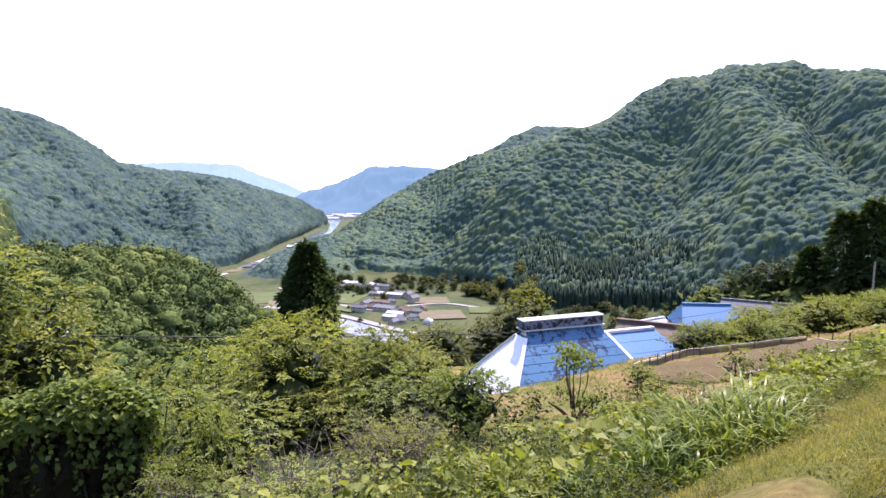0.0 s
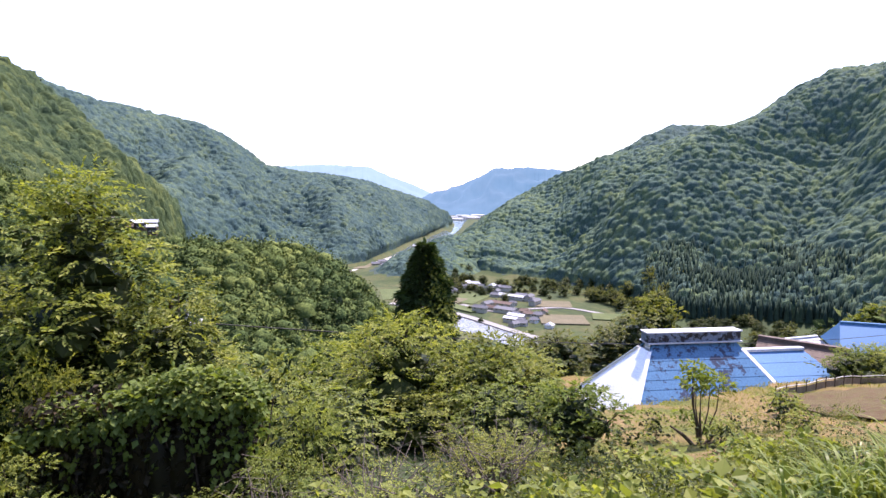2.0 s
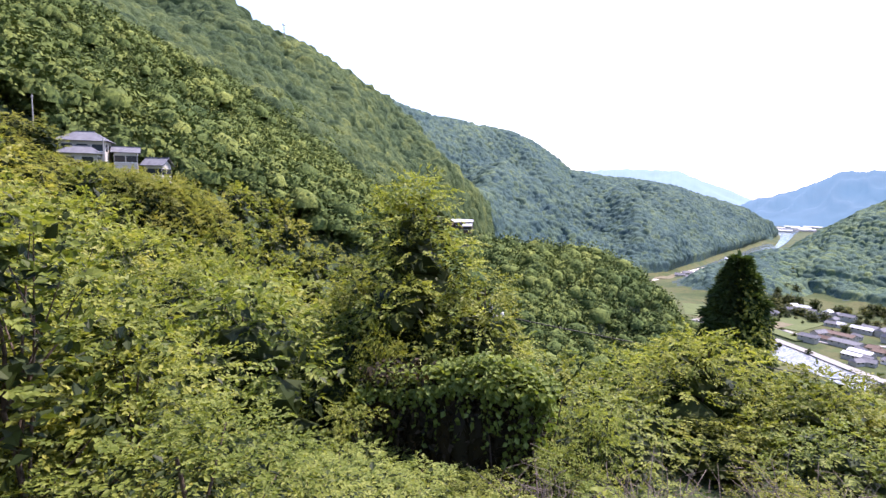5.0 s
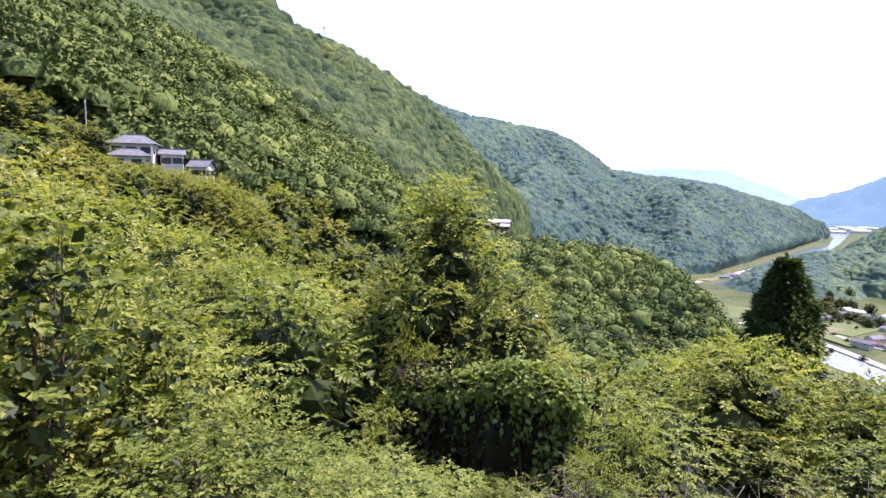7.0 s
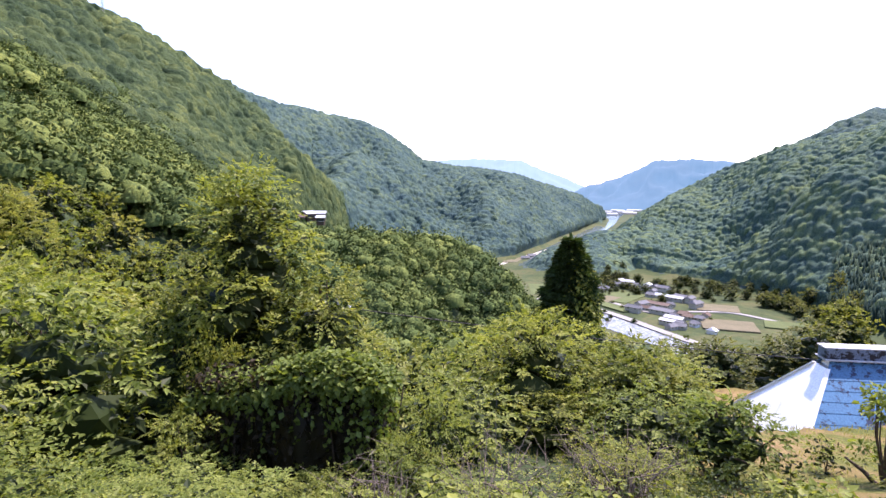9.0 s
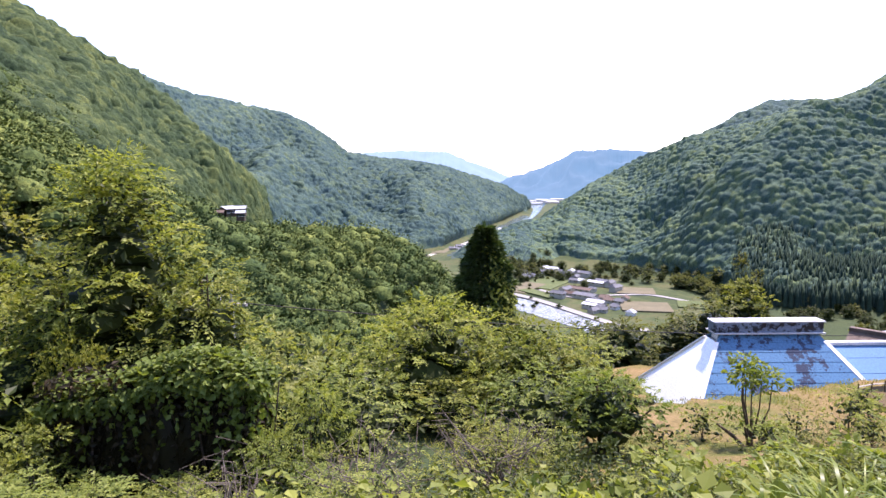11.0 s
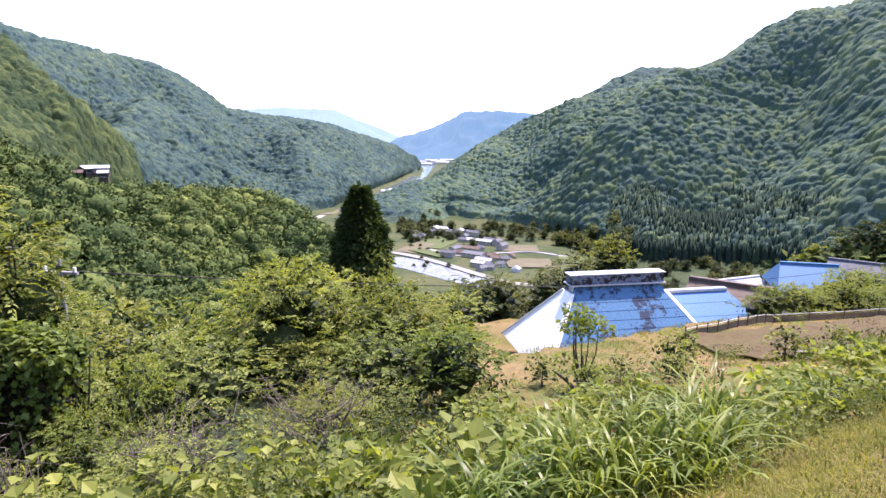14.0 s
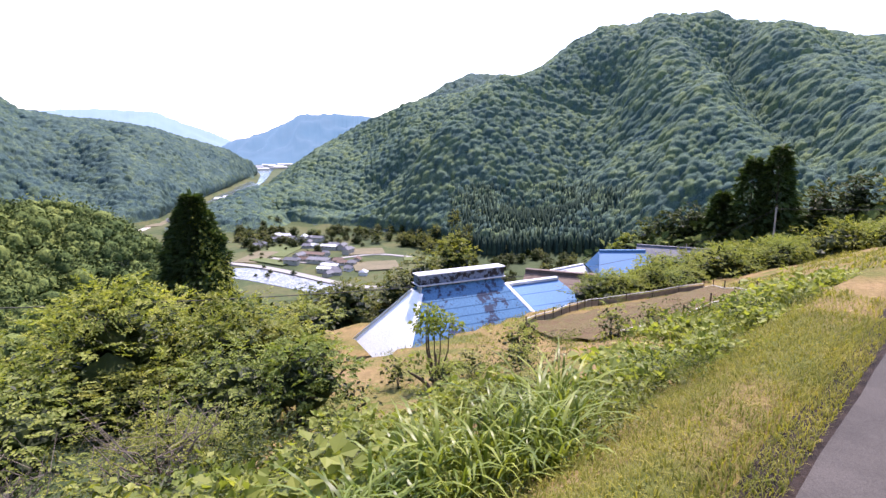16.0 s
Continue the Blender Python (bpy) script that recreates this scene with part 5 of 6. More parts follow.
def gable_house(name, label, m, w, d, wall_h, rise, wall_mat, roof_mat, over=0.5, tiles=True, hip=0.0, group="", windows=2, storeys=1):
    """A house w wide and d deep, ridge along x; hip: how far the ridge stands in from the ends."""
    ob = empty(name, m, label, "house", group)
    body = part("wall", boxes((-w / 2, w / 2, -d / 2, d / 2, -1.5, wall_h)), ob, mat=wall_mat)
    W, D, e, t = w / 2 + over, d / 2 + over, wall_h - 0.05, wall_h + rise
    R = W - hip
    roof = part("roof", boxes((-R, R, -0.18, 0.18, t - 0.1, t + 0.12)), ob, mat=roof_mat)
    rows = 7 if tiles else 1
    for sy in (-1, 1):
        sheet_rows(roof, (-R, 0, t), (R, 0, t), (W, sy * D, e), (-W, sy * D, e), rows if sy < 0 else 2, roof_mat, 0.08, "roof_course")
        if hip:
            sheet_rows(roof, (sy * R, -0.02, t), (sy * R, 0.02, t), (sy * W, D, e), (sy * W, -D, e), rows, roof_mat, 0.08, "roof_course")
    if not hip:
        bm = bmesh.new()
        for x in (-w / 2, w / 2):
            bm.faces.new([bm.verts.new(q) for q in ((x, -d / 2, wall_h), (x, d / 2, wall_h), (x, 0, wall_h + rise * d / 2 / D))])
        part("gable", bm, ob, mat=wall_mat)
    for fl in range(storeys):
        z = wall_h - 1.7 - 2.6 * fl
        for i in range(windows):
            x = -w / 2 + w * (i + 0.5) / windows
            wn_ = part("window", boxes((x - 0.8, x + 0.8, -d / 2 - 0.04, -d / 2 - 0.002, z, z + 1.1)), body, mat=M_GLASS)
            part("frame", boxes((x - 0.88, x + 0.88, -d / 2 - 0.06, -d / 2 - 0.042, z - 0.08, z - 0.002)), wn_, mat=M_WHITE)
        for i in range(2):
            y = -d / 2 + d * (i + 0.5) / 2
            part("window", boxes((w / 2 + 0.002, w / 2 + 0.04, y - 0.7, y + 0.7, z, z + 1.1)), body, mat=M_GLASS)
    return ob


# Behind the farmhouse, and the barn farther along the slope
gable_house("outbuilding", "low outbuilding with a brown tiled roof behind the farmhouse", pose(13.8, 37.0, -11.3, 0, 0, -28), 3.6, 4.4, 2.4, 1.7, M_DARKWOOD, M_TILE_BROWN)
gable_house("barn", "barn with a blue sheet-metal roof below the hedge", pose(31.6, 68.0, -17.2, 0, 0, -6), 6.2, 5.6, 2.6, 2.4, M_CONCRETE, M_TIN_CLEAN, hip=0.8, tiles=False)
gable_house("barn", "long barn with a weathered grey metal roof and pale ridge", pose(39.4, 69.0, -17.6, 0, 0, -30), 9.0, 6, 3.2, 2.2, M_BEIGE, M_TILE, tiles=False)
gable_house("shed", "low shed with a light grey metal roof", pose(25.6, 70.5, -17.8, 0, 0, 30), 5, 4, 1.9, 1.2, M_CONCRETE, M_ROOF_PALE, tiles=False)

# Hill house among the bamboo
gable_house("hill_house", "two-storey house with grey tiled hip roof among bamboo", pose(-110.6, 34.0, 5.9, 0, 0, 62), 6.6, 5.6, 3.0, 1.6, M_PLASTER, M_TILE, 0.7, hip=2.6, windows=3)
gable_house("hill_house", "low front wing with a grey tiled roof", pose(-107.4, 32.2, 4.6, 0, 0, 62), 5.4, 3.6, 2.1, 1.2, M_PLASTER, M_TILE, 0.6, hip=1.9)
gable_house("hill_house", "low house with a dark tiled roof beside the hill house", pose(-109.5, 39.9, 5.0, 0, 0, 68), 3.6, 4, 2.3, 1.0, M_PLASTER, M_TILE, 0.5)
gable_house("hill_house", "small white house with a dark tiled gable", pose(-105.6, 43.6, 3.0, 0, 0, 40), 3.2, 3.2, 2.2, 1.3, M_PLASTER, M_TILE, 0.5)

for _ in range(70):                                # growth up to the sills of the hill house
    az, r = 62 + 19 * rng.random(), 91 + 13 * rng.random()
    bx, by = polar(az, r)
    up = 1.6 + r * math.tan(radians(float(np.interp(az, [62, 67, 69, 71.5, 74.5, 81], [1.5, 1.6, 1.75, 2.3, 2.6, 3.4])) - 0.9 * rng.random() ** 2)) - H(bx, by)
    s = max(0.35, min(2.0, up / 6.0))
    grow(BAMBOO, "bamboo_clump", "pale bamboo in front of the hill house", "bamboo", bx, by, 0.4 + 0.5 * s, s, "bamboo on the slope")

# Farm on the spur
for fa, fr, fz, fw, fd, rot, mat, lab in ((41.3, 278, -18.0, 8, 4, 30, M_TILE_BROWN, "farmhouse on the spur with a brown roof"), (40.2, 281, -16.6, 5, 6, 75, M_ROOF_PALE, "farm shed on the spur with a pale shining roof"), (39.3, 285, -16.8, 7.5, 4, 30, M_ROOF_PALE, "farm building on the spur with a pale metal roof"), (39.0, 277, -18.4, 3.5, 3, 30, M_ROOF_PALE, "small lean-to with a pale metal roof"), (43.6, 286, -17.0, 6, 4, 20, M_TILE_BROWN, "low farm shed with a dusty brown roof")):
    fx, fy = polar(fa, fr)
    gable_house("farm_building", lab, pose(fx, fy, fz + 1.3, 0, 0, rot), fw, fd, 2.2, 1.1, M_DARKWOOD, mat, 0.5, hip=0.0, tiles=False)
drift(LIGHT, "spur_tree", "rounded green tree beside the spur farm", "tree", "trees of the spur farm", 34, lambda: polar(36 + 11 * rng.random(), 258 + 12 * rng.random()), 0.4, 0.8)

# ---------------------------------------------------------------- the valley floor: river, roads, fields, village
M_WATER = material("river_water", plain((0.10, 0.13, 0.13), 0.12, (0.35, 0.5)))
# Pale bands of the rapids ramp paint white water and the sun's glitter.
M_RAPIDS = surface("river_rapids", [(0.44, (0.07, 0.09, 0.09)), (0.485, (0.24, 0.26, 0.28)), (0.53, (0.4, 0.42, 0.45)), (0.56, (0.11, 0.11, 0.10))], 0.22, rough=0.3, fine=0.35, bump_d=0.1)
M_GRAVEL = surface("river_gravel", [(0.3, (0.36, 0.33, 0.28)), (0.7, (0.52, 0.48, 0.42))], 0.15, fine=1.5, bump_d=0.1)
M_PADDY = surface("paddy_green", [(0.3, (0.07, 0.096, 0.034)), (0.7, (0.105, 0.128, 0.046))], 0.05, fine=0.8, bump_d=0.1)
M_STUBBLE = surface("dry_field", [(0.3, (0.11, 0.10, 0.058)), (0.7, (0.165, 0.145, 0.09))], 0.05, fine=0.8, bump_d=0.1)
FZ = -127.0


def ribbon(name, label, pts, width, z, mat, thick=0.5):
    """A winding strip on the valley floor, with thickness."""
    p = np.array(pts, float)
    t = np.linspace(0, len(p) - 1, len(p) * 8)
    k = np.arange(len(p))
    q = np.column_stack([np.interp(t, k, p[:, 0]), np.interp(t, k, p[:, 1])])
    for _ in range(6):
        q[1:-1] = 0.25 * q[:-2] + 0.5 * q[1:-1] + 0.25 * q[2:]
    w = np.interp(t, k, width) if isinstance(width, (list, tuple)) else np.full(len(t), width)
    d = unit(np.gradient(q, axis=0))
    s = np.column_stack([-d[:, 1], d[:, 0]]) * w[:, None] / 2
    zz = np.full((len(q), 1), z)
    V = np.concatenate([np.hstack([q + s, zz]), np.hstack([q - s, zz]), np.hstack([q + s * 1.02, zz - thick]), np.hstack([q - s * 1.02, zz - thick])])
    n = len(q)
    i = np.arange(n - 1)
    F = np.concatenate([np.column_stack([i + a, i + 1 + a, i + 1 + b, i + b]) for a, b in ((n, 0), (0, 2 * n), (3 * n, n))])
    return tagged(new(name, np_mesh(name, V, F, mat)), label, kind="structure")


ribbon("water_river", "calm river winding along the wooded hill foot", [polar(36, 700), polar(26, 830), polar(21.5, 930), polar(18.2, 1090), polar(15.4, 1310), polar(13, 1500), polar(11.6, 1900), polar(11, 2400), polar(10, 3000)], [40, 40, 42, 46, 55, 60, 70, 80, 90], -126.6, M_WATER, 1.5)
ribbon("river_bank", "pale gravel bank along the river", [polar(27, 790), polar(23, 865), polar(20.6, 915), polar(18.6, 1010), polar(16.4, 1150)], [10, 22, 26, 20, 6], -126.3, M_GRAVEL, 1.8)
ribbon("water_rapids", "shallow glittering river rapids beside the village", [polar(24, 470), polar(17, 560), polar(14.4, 585), polar(11.4, 560), polar(8.7, 528), polar(5, 490), polar(0, 440)], [36, 36, 38, 40, 36, 30, 30], -126.6, M_RAPIDS, 1.5)
ribbon("road_levee", "pale embankment road above the river", [polar(17.5, 640), polar(14.2, 622), polar(11.2, 592), polar(8.4, 557), polar(5.6, 523), polar(2, 490), polar(-6, 480)], 9, -125.6, M_CONCRETE, 1.6)
ribbon("road_valley", "straight pale valley road to the far houses", [polar(15.0, 700), polar(16.4, 820), polar(17.0, 940), polar(16.8, 1040)], 9, -126.1, M_CONCRETE, 1.0)
ribbon("road_village", "narrow village street", [polar(10.5, 640), polar(7, 600), polar(4, 620), polar(0, 640), polar(-6, 600)], 6, -126.2, M_CONCRETE, 1.0)


def field(az, r, w, d, rot, mat, label):
    x, y = polar(az, r)
    bm = bmesh.new()
    box(bm, -w / 2, w / 2, -d / 2, d / 2, -1.2, 0.0)
    ob = part("field", bm, None, label, mat)
    ob.matrix_world = pose(x, y, FZ + 0.5 + 0.12 * len([o for o in scene.objects if o.name.startswith('field')]), 0, 0, rot)
    tagged(ob, category="field", group="valley fields")


for fa, fr, fw, fd, ft, fm, fl in ((9.7, 678, 40, 62, -14, M_PADDY, "small green paddy field between village lanes"), (11.7, 650, 26, 60, -14, M_STUBBLE, "dry pale field beside the embankment"), (18.8, 830, 60, 90, 20, M_PADDY, "long green field beside the river"), (17.9, 700, 50, 70, 15, M_PADDY, "green field below the spur"),
                               (15.6, 660, 36, 40, 10, M_STUBBLE, "dry stubble field beside the road"), (1.2, 652, 40, 34, 5, M_STUBBLE, "dry pale field by the hill foot"), (-4.5, 600, 40, 30, 0, M_PADDY, "green field at the hill foot"), (0.2, 575, 46, 40, 8, M_STUBBLE, "dry grassy field near the village"), (10.4, 617, 50, 16, -38, M_PADDY, "strip of green field along the embankment"), (19.6, 960, 50, 60, 20, M_STUBBLE, "dry field by the river bend")):
    field(fa, fr, fw, fd, ft, fm, fl)


def village():
    dark, white, pale, brown = ((M_TILE, M_PLASTER, "village house with a dark tiled roof"), (M_TILE, M_WHITE, "white village house with a grey tiled roof"),
                                (M_ROOF_PALE, M_WHITE, "village building with a pale shining roof"), (M_TILE_BROWN, M_PLASTER, "village house with a brown tiled roof"))
    for a, r, w, k in ((12.15, 773, 10, pale), (11.67, 708, 11, dark), (11.2, 717, 10, dark), (10.34, 749, 9, white), (9.74, 776, 8, pale), (9.5, 746, 11, dark), (8.96, 770, 12, pale), (8.4, 749, 10, dark),
                       (7.24, 756, 9, pale), (7.6, 735, 10, dark), (6.83, 715, 12, dark), (6.3, 689, 9, pale), (5.85, 728, 14, dark), (7.0, 690, 10, dark), (3.54, 672, 14, dark), (2.98, 646, 15, dark), (3.2, 662, 10, white),
                       (8.5, 600, 15, dark), (8.1, 610, 9, white), (7.75, 624, 13, dark), (7.3, 612, 11, brown), (5.2, 640, 8, dark), (4.0, 599, 10, brown), (3.6, 588, 9, brown), (2.64, 585, 8, dark), (4.9, 585, 7, white),
                       (10.0, 765, 9, dark), (11.9, 745, 9, white), (4.2, 545, 10, dark), (5.0, 540, 9, dark), (1.51, 539, 6, pale), (2.1, 600, 8, brown), (8.8, 735, 9, dark), (3.0, 560, 7, white), (6.6, 745, 8, dark)):
        x, y = polar(a, r)
        rm, wm, lab = k
        gable_house("village_house", lab, pose(x, y, FZ + 0.6, 0, 0, -20 + 90 * (rng.random() < 0.3) + rng.normal() * 7), w, 6 + 2 * rng.random(), 2.8 + 2.2 * (w > 12), 2.4, wm, rm, 0.8, tiles=False, hip=1.8 * (rng.random() < 0.6), group="village houses")
    for a, r, w, d, rm, lab in ((6.25, 632, 26, 10, M_TILE_BROWN, "long hall with a dark brown roof"), (5.75, 602, 24, 14, M_TILE, "large grey warehouse in the village"), (4.75, 570, 18, 8, M_ROOF_PALE, "long low building with a pale metal roof"), (5.3, 556, 14, 7, M_ROOF_PALE, "long low building with a pale metal roof"), (4.45, 552, 12, 8, M_TILE, "long low building with a dark roof"), (4.8, 674, 20, 7, M_ROOF_PALE, "long low building with a pale metal roof"), (4.3, 686, 14, 8, M_TILE, "long low building with a grey roof")):
        x, y = polar(a, r)
        gable_house("village_hall", lab, pose(x, y, FZ + 0.6, 0, 0, -24), w, d, 4.0, 1.8, M_PLASTER, rm, 0.6, tiles=False, group="village halls", windows=4)
    for a, r in ((17.6, 985), (18.3, 1000), (17.2, 1020), (18.9, 970), (16.4, 1005), (18.0, 955), (16.9, 960)):
        x, y = polar(a, r)
        gable_house("village_house", "far riverside house with a dark tiled roof", pose(x, y, FZ + 0.6, 0, 0, 30 + rng.normal() * 20), 14, 9, 4, 2.6, M_PLASTER, M_TILE, 0.8, tiles=False, group="riverside houses")
    for a, r, w in ((14.2, 1260, 46), (13.6, 1290, 40), (10.9, 2450, 60), (9.6, 2700, 70), (10.3, 2800, 60), (8.8, 2850, 70), (11.2, 2650, 40), (9.2, 2600, 60)):
        x, y = polar(a, r)
        gable_house("works_hall", "long pale factory hall far down the valley", pose(x, y, FZ + 0.6, 0, 0, -12), w, w * 0.3, 5, 3, M_PLASTER, M_ROOF_PALE, 0.8, tiles=False, group="far halls", windows=4)


village()
ribbon("road_bridge", "pale road bridge far down the valley", [polar(11.6, 2560), polar(7.4, 2480)], 20, -121, M_CONCRETE, 4)

# Growth in front of the barns
for bx, by, top in ((13.4, 30.2, -5.0), (14.6, 30.8, -4.9), (15.8, 31.2, -5.5), (17.1, 31.7, -5.8), (18.5, 32.0, -6.0), (20.2, 33.3, -6.1), (21.9, 34.6, -6.1), (23.4, 36.0, -6.0)):
    s = max(0.45, min(1.4, (top - 0.35 - H(bx, by)) / 2.8))
    grow(HEDGE, "hedge_shrub", "bushy green shrub overgrown with creepers before the barn", "shrub", bx, by, 0.5 * s + 0.35, s, "shrubs beside the barn")

# Trees and scrub of the valley floor
VALLEY = [bush_meshes(4.2, 2.3, 22, 12, 0.62, m, 0.8, 0.6, 0.09) for m in (M_OLIVE, M_LEAF_DARK, M_LEAF_DARK)]
GROVE = [bush_meshes(6.0, 2.6, 22, 16, 0.7, M_OLIVE, 0.9, 0.9, 0.05, aspect=0.35)]
drift(VALLEY, "valley_tree", "rounded green tree on the valley floor", "tree", "valley trees", 130, lambda: polar(-16 + 29 * rng.random(), 660 + 140 * rng.random() ** 0.6), 1.4, 2.8)
drift(VALLEY, "valley_tree", "rounded green tree beside the river", "tree", "valley trees", 90, lambda: polar(9.6 + 5.5 * rng.random() ** 1.5, 740 + 500 * rng.random()), 1.4, 2.6)
drift(VALLEY, "valley_tree", "scrubby tree on the lower slope", "tree", "valley trees", 24, lambda: polar(-16 + 26 * rng.random(), 380 + 110 * rng.random()), 1.2, 2.2)
drift(VALLEY, "valley_tree", "dark tree on the wooded valley floor", "tree", "valley trees", 104, lambda: polar(-5 - 17 * rng.random(), 330 + 300 * rng.random()), 1.6, 2.6)
drift(VALLEY, "valley_tree", "garden tree between the village houses", "tree", "village trees", 36, lambda: polar(1.5 + 11 * rng.random(), 545 + 220 * rng.random()), 0.6, 1.1)
drift(GROVE, "bamboo_clump", "pale bamboo grove at the hill foot", "bamboo", "bamboo at the hill foot", 26, lambda: polar(-2 - 9 * rng.random(), 640 + 60 * rng.random()), 2.2, 3.2)


def cedar_band():
    """A planted block of straight cedars along the foot of the right-hand hill."""
    x, y = scatter(-26, -7, 590, 760, 4.6)
    z = height(x, y)
    ok = (z > -125) & (z < -70)
    x, y, z = x[ok], y[ok], z[ok]
    n = len(x)
    h = 19 * (0.8 + 0.35 * rng.random(n))
    vv = np.array([(math.cos(a), math.sin(a), 0) for a in np.linspace(0, 6.283, 7)[:6]] + [(math.cos(a) * 0.55, math.sin(a) * 0.55, 0.55) for a in np.linspace(0.5, 6.783, 7)[:6]] + [(0, 0, 1)])
    ff = [(i, (i + 1) % 6, 6 + i) for i in range(6)] + [(6 + i, (i + 1) % 6, 6 + (i + 1) % 6) for i in range(6)] + [(6 + i, 6 + (i + 1) % 6, 12) for i in range(6)]
    V = vv[None] * np.stack([h * 0.14, h * 0.14, h], -1)[:, None] * (1 + 0.2 * (rng.random((n, 13, 1)) - 0.5)) + np.stack([x, y, z + 1], -1)[:, None]
    F = np.array(ff)[None] + (np.arange(n) * 13)[:, None, None]
    tagged(new("forest_cedar", np_mesh("forest_cedar", V.reshape(-1, 3), F.reshape(-1, 3), M_CEDAR, True)), "dark planted cedar wood at the hill foot", "forest", kind="stuff")


cedar_band()


# Mast on the ridge
def mast():
    x, y = polar(56.8, 600)
    z = H(x, y)
    ob = empty("radio_mast", pose(x, y, z), "thin lattice radio mast on the wooded ridge", "mast")
    for dx, dy in ((-1, -1), (1, -1), (1, 1), (-1, 1)):
        part("leg", np_mesh("leg", *tube([(dx * 1.3, dy * 1.3, -1), (dx * 0.5, dy * 0.5, 26)], [0.16, 0.12], 5), M_POLE), ob)
    for k in range(7):
        zz = 2 + 3.6 * k
        w = 1.3 - 0.8 * zz / 26
        part("brace", boxes((-w, w, -w, w, zz, zz + 0.25)), ob, mat=M_POLE)
    part("antenna", boxes((-1.2, 1.2, -1.2, 1.2, 23.5, 25.5)), ob, mat=M_WHITE)


mast()


# ---------------------------------------------------------------- poles, cables, garden plot
def pole(x, y, top, r=0.11, label="grey concrete utility pole beside the lane", arms=True):
    z = H(x, y)
    ob = empty("utility_pole", pose(x, y, z), label, "pole", "utility poles")
    part("shaft", np_mesh("shaft", *tube([(0, 0, -0.5), (0, 0, top - z)], [r, r * 0.75], 10), M_POLE, True), ob)
    if not arms:
        part("cap", boxes((-0.05, 0.05, -0.05, 0.05, top - z, top - z + 0.06)), ob, mat=M_DARKWOOD)
        return ob
    part("crossarm", boxes((-0.6, 0.6, -0.05, 0.05, top - z - 0.5, top - z - 0.42)), ob, mat=M_POLE)
    for sx in (-0.5, 0, 0.5):
        part("insulator", boxes((sx - 0.04, sx + 0.04, -0.04, 0.04, top - z - 0.42, top - z - 0.28)), ob, "white ceramic insulator", M_WHITE)
    return ob


pole(38.0, 50.2, -4.8, 0.10, "leaning weathered wooden pole beside the hedge", False)
pole(33.0, 56.0, -9.2, 0.08, "short weathered pole behind the barn", False)
pole(-111.6, 26.9, 15.9, 0.12, "grey utility pole above the bamboo")
pole(-104.3, 34.6, 9.2, 0.12, "grey utility pole in front of the hill house")
pole(-11.6, 16.6, -2.3, 0.08, "weathered utility pole half hidden in the thicket")


def cable(a, b, sag, r=0.012):
    a, b = np.array(a, float), np.array(b, float)
    t = np.linspace(0, 1, 24)
    p = a + (b - a) * t[:, None]
    p[:, 2] -= sag * 4 * t * (1 - t)
    ob = new("overhead_cable", np_mesh("overhead_cable", *tube(p, np.full(24, r), 5), M_WIRE, True))
    tagged(ob, "thin black overhead cable sagging across the slope", "cable", "overhead cables")


cable((-11.6, 16.6, -2.7), (33.0, 56.0, -9.3), 1.2, 0.018)
cable((33.0, 56.0, -9.3), (38.0, 50.2, -5.0), 0.3, 0.02)
cable((38.0, 50.2, -5.0), (80.0, 36.0, -1.0), 1.0, 0.02)


def garden_plot():
    """A levelled bed of dry soil, fenced with low netting on posts."""
    cs = BED + [(12.6, 27.6)]
    top = [Vector((x, y, H(x, y) + 0.06)) for x, y in cs]
    n = 18
    # bed follows the slope between its corners
    a, b, c, d = top[0], top[1], top[2], top[3]
    V, F = [], []
    for i in range(n + 1):
        for j in range(n + 1):
            u, v = i / n, j / n
            p = a.lerp(b, u).lerp(d.lerp(c, u), v)
            z = H(p.x, p.y) + 0.10 + 0.05 * math.sin(v * 40)
            V += [(p.x, p.y, z)]
    m = len(V)
    V += [(x, y, z - 0.4) for x, y, z in V]
    for i in range(n):
        for j in range(n):
            k = i * (n + 1) + j
            F.append((k, k + 1, k + n + 2, k + n + 1))
    ob = new("garden_bed", np_mesh("garden_bed", V, F, M_SOIL, True))
    tagged(ob, "sloping bed of dry brown garden soil", "garden bed")
    fence = empty("garden_fence", Matrix(), "low garden fence of posts, pale rail and netting", "fence")
    run = [top[0], top[4], top[3], top[2]]
    runs = [(run[0], run[1], 9, True), (run[1], run[2], 4, True), (run[2], run[3], 4, False), (top[1], top[2], 5, False)]
    for p, q, k, netted in runs:
        for i in range(k + 1):
            x, y, _ = p.lerp(q, i / k)
            z = H(x, y)
            h = 0.42 + 0.12 * rng.random()
            part("post", np_mesh("post", *tube([(x, y, z - 0.3), (x + 0.02, y, z + h)], [0.025, 0.022], 6), M_DARKWOOD), fence)
        for i in range(k):
            (x0, y0, _), (x1, y1, _) = p.lerp(q, i / k), p.lerp(q, (i + 1) / k)
            z0, z1 = H(x0, y0), H(x1, y1)
            part("rail", np_mesh("rail", *tube([(x0, y0, z0 + (0.36 if netted else 0.16)), (x1, y1, z1 + (0.36 if netted else 0.16))], [0.02, 0.02], 6), M_NET), fence, "pale plastic rail")
            if netted:
                part("net", slab((x0, y0, z0 + 0.28), (x1, y1, z1 + 0.28), (x1 + 0.01, y1 + 0.01, z1 + 0.02), (x0 + 0.01, y0 + 0.01, z0 + 0.02), 0.01), fence, "brownish netting", M_NETTING)


garden_plot()


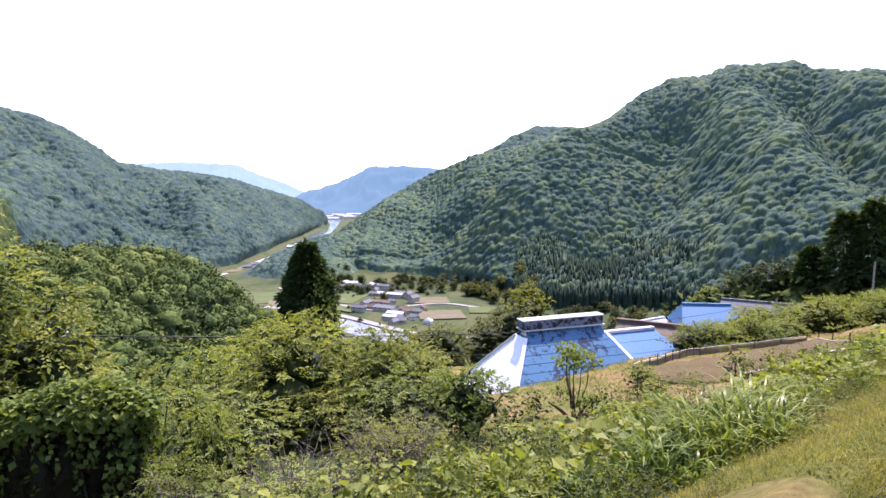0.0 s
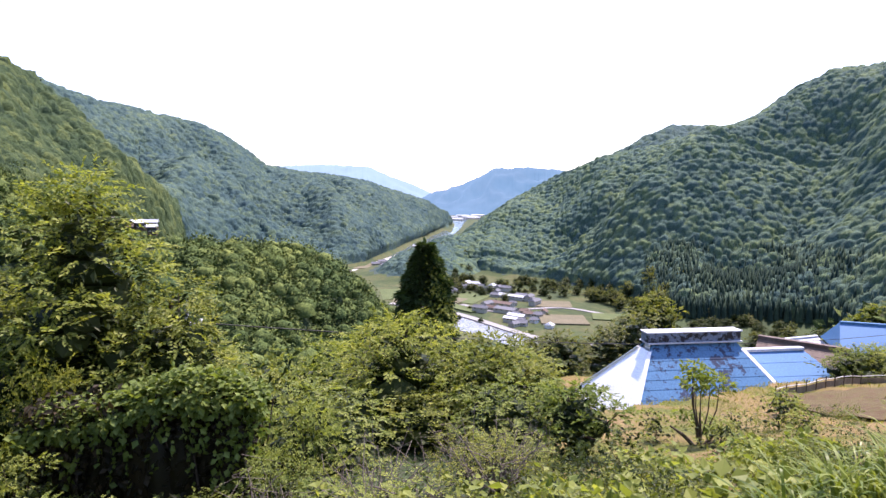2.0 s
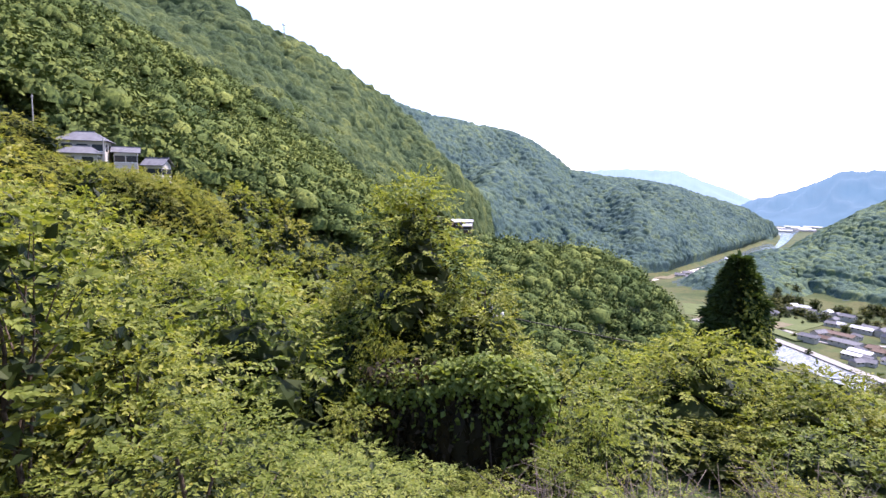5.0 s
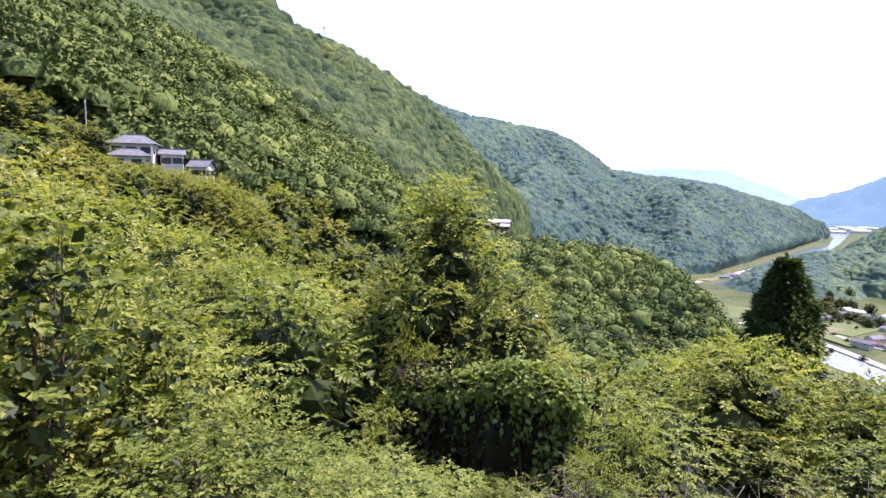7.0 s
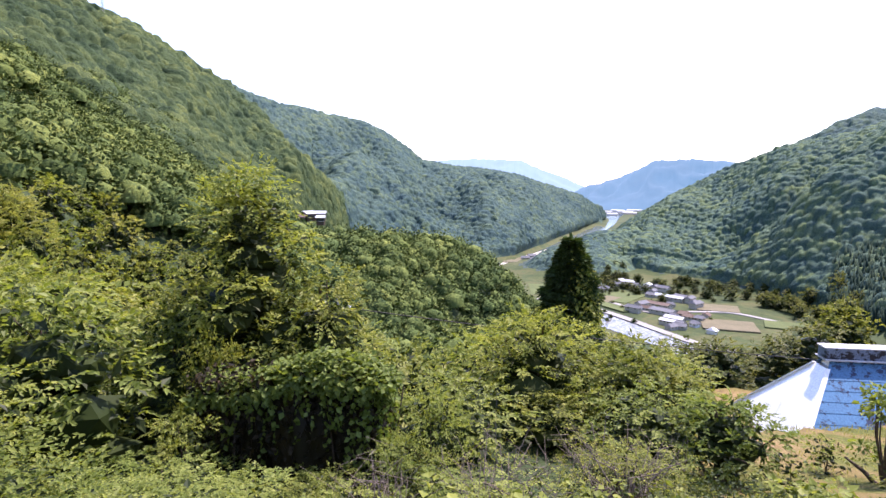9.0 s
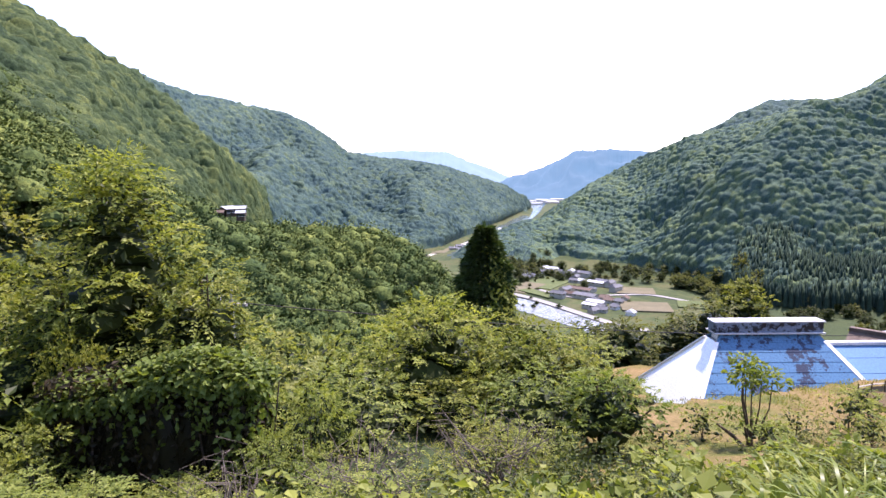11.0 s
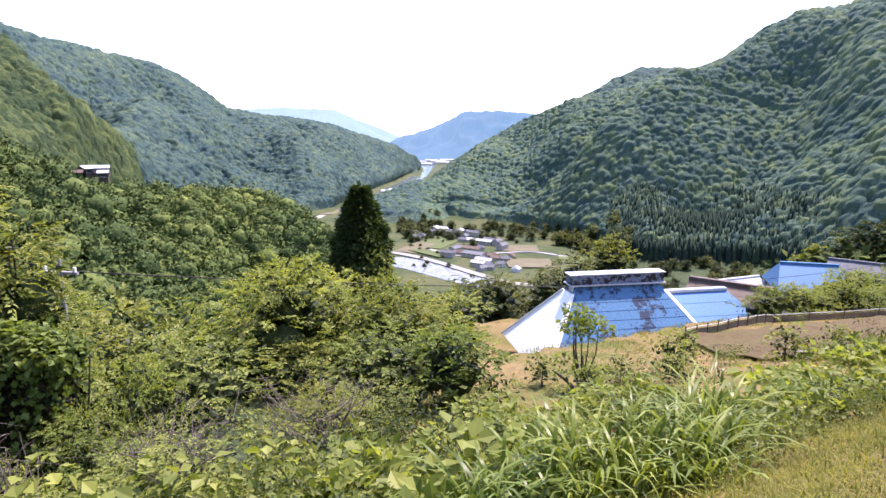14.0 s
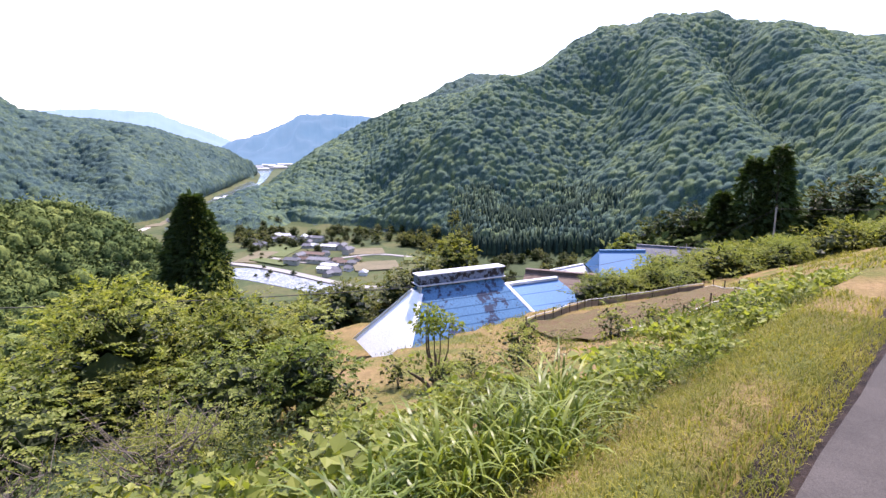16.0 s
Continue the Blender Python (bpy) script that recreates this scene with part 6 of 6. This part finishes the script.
# Pruned fruit tree on the meadow, with a bare crooked base
def pruned_tree(x, y):
    ob = empty("pruned_tree", put(x, y), "small pruned tree with a crooked base and leafy topmost shoots", "tree")
    ch = []
    for a, l_, h_ in ((0.2, 0.5, 0.5), (1.5, 0.3, 0.7), (2.9, 0.7, 0.35), (4.2, 0.4, 0.55), (5.3, 0.5, 0.3)):
        ch.append(tube([(0, 0, -0.2), (math.cos(a) * l_ * 0.5, math.sin(a) * l_ * 0.5, h_ * 0.4), (math.cos(a) * l_, math.sin(a) * l_, h_)], [0.06, 0.045, 0.02], 6))
    tips = []
    for k in range(7):
        dx, dy = rng.normal() * 0.18, rng.normal() * 0.18
        t = (dx * 1.1, dy * 1.1, 1.5 + 0.35 * rng.random())
        tips.append(t)
        ch.append(tube([(dx * 0.3, dy * 0.3, 0.3), (dx, dy, 1.0), t], [0.022, 0.015, 0.008], 5))
    part("trunk", np_mesh("trunk", *join(ch), M_BARK, True), ob)
    C = np.vstack([np.array(tips), np.array([(0.3, -0.2, 0.55), (-0.4, 0.1, 0.6), (0.1, 0.3, 0.4)])])
    part("crown", np_mesh("crown", *clump_leaves(C, np.full(len(C), 0.3), 80, 0.12, 0.7), M_LEAF_PALE), ob)


pruned_tree(3.55, 15.0)


# Bare dead twigs among the shrubs
def dead_bush(x, y, h):
    ch = []
    for k in range(22):
        a, l_ = rng.random() * 6.283, h * (0.5 + 0.6 * rng.random())
        e = np.array([math.cos(a) * l_ * 0.8, math.sin(a) * l_ * 0.8, l_ * (0.5 + 0.5 * rng.random())])
        mid = e * 0.5 + rng.normal(size=3) * 0.12
        ch.append(tube([(0, 0, -0.1), mid, e], [0.016, 0.010, 0.003], 4))
        for j in range(3):
            b = mid + (e - mid) * rng.random()
            ch.append(tube([b, b + rng.normal(size=3) * 0.14 + [0, 0, 0.05], b + rng.normal(size=3) * 0.28 + [0, 0, 0.1]], [0.006, 0.004, 0.002], 4))
    ob = new("dead_bush", np_mesh("dead_bush", *join(ch), M_TWIG, True))
    ob.matrix_world = put(x, y, 0.35)
    tagged(ob, "bare grey dead twigs sticking out of the thicket", "dead bush", "dead bushes")


M_TWIG = surface("dead_twig", [(0.3, (0.10, 0.08, 0.065)), (0.7, (0.19, 0.16, 0.13))], 6, bump_d=0.002)
for dx, dy, dh in ((-1.2, 10.6, 1.1), (-1.6, 7.6, 0.8), (-0.7, 9.4, 1.2), (-2.6, 8.6, 1.1), (-3.4, 6.6, 0.8)):
    dead_bush(dx, dy, dh)
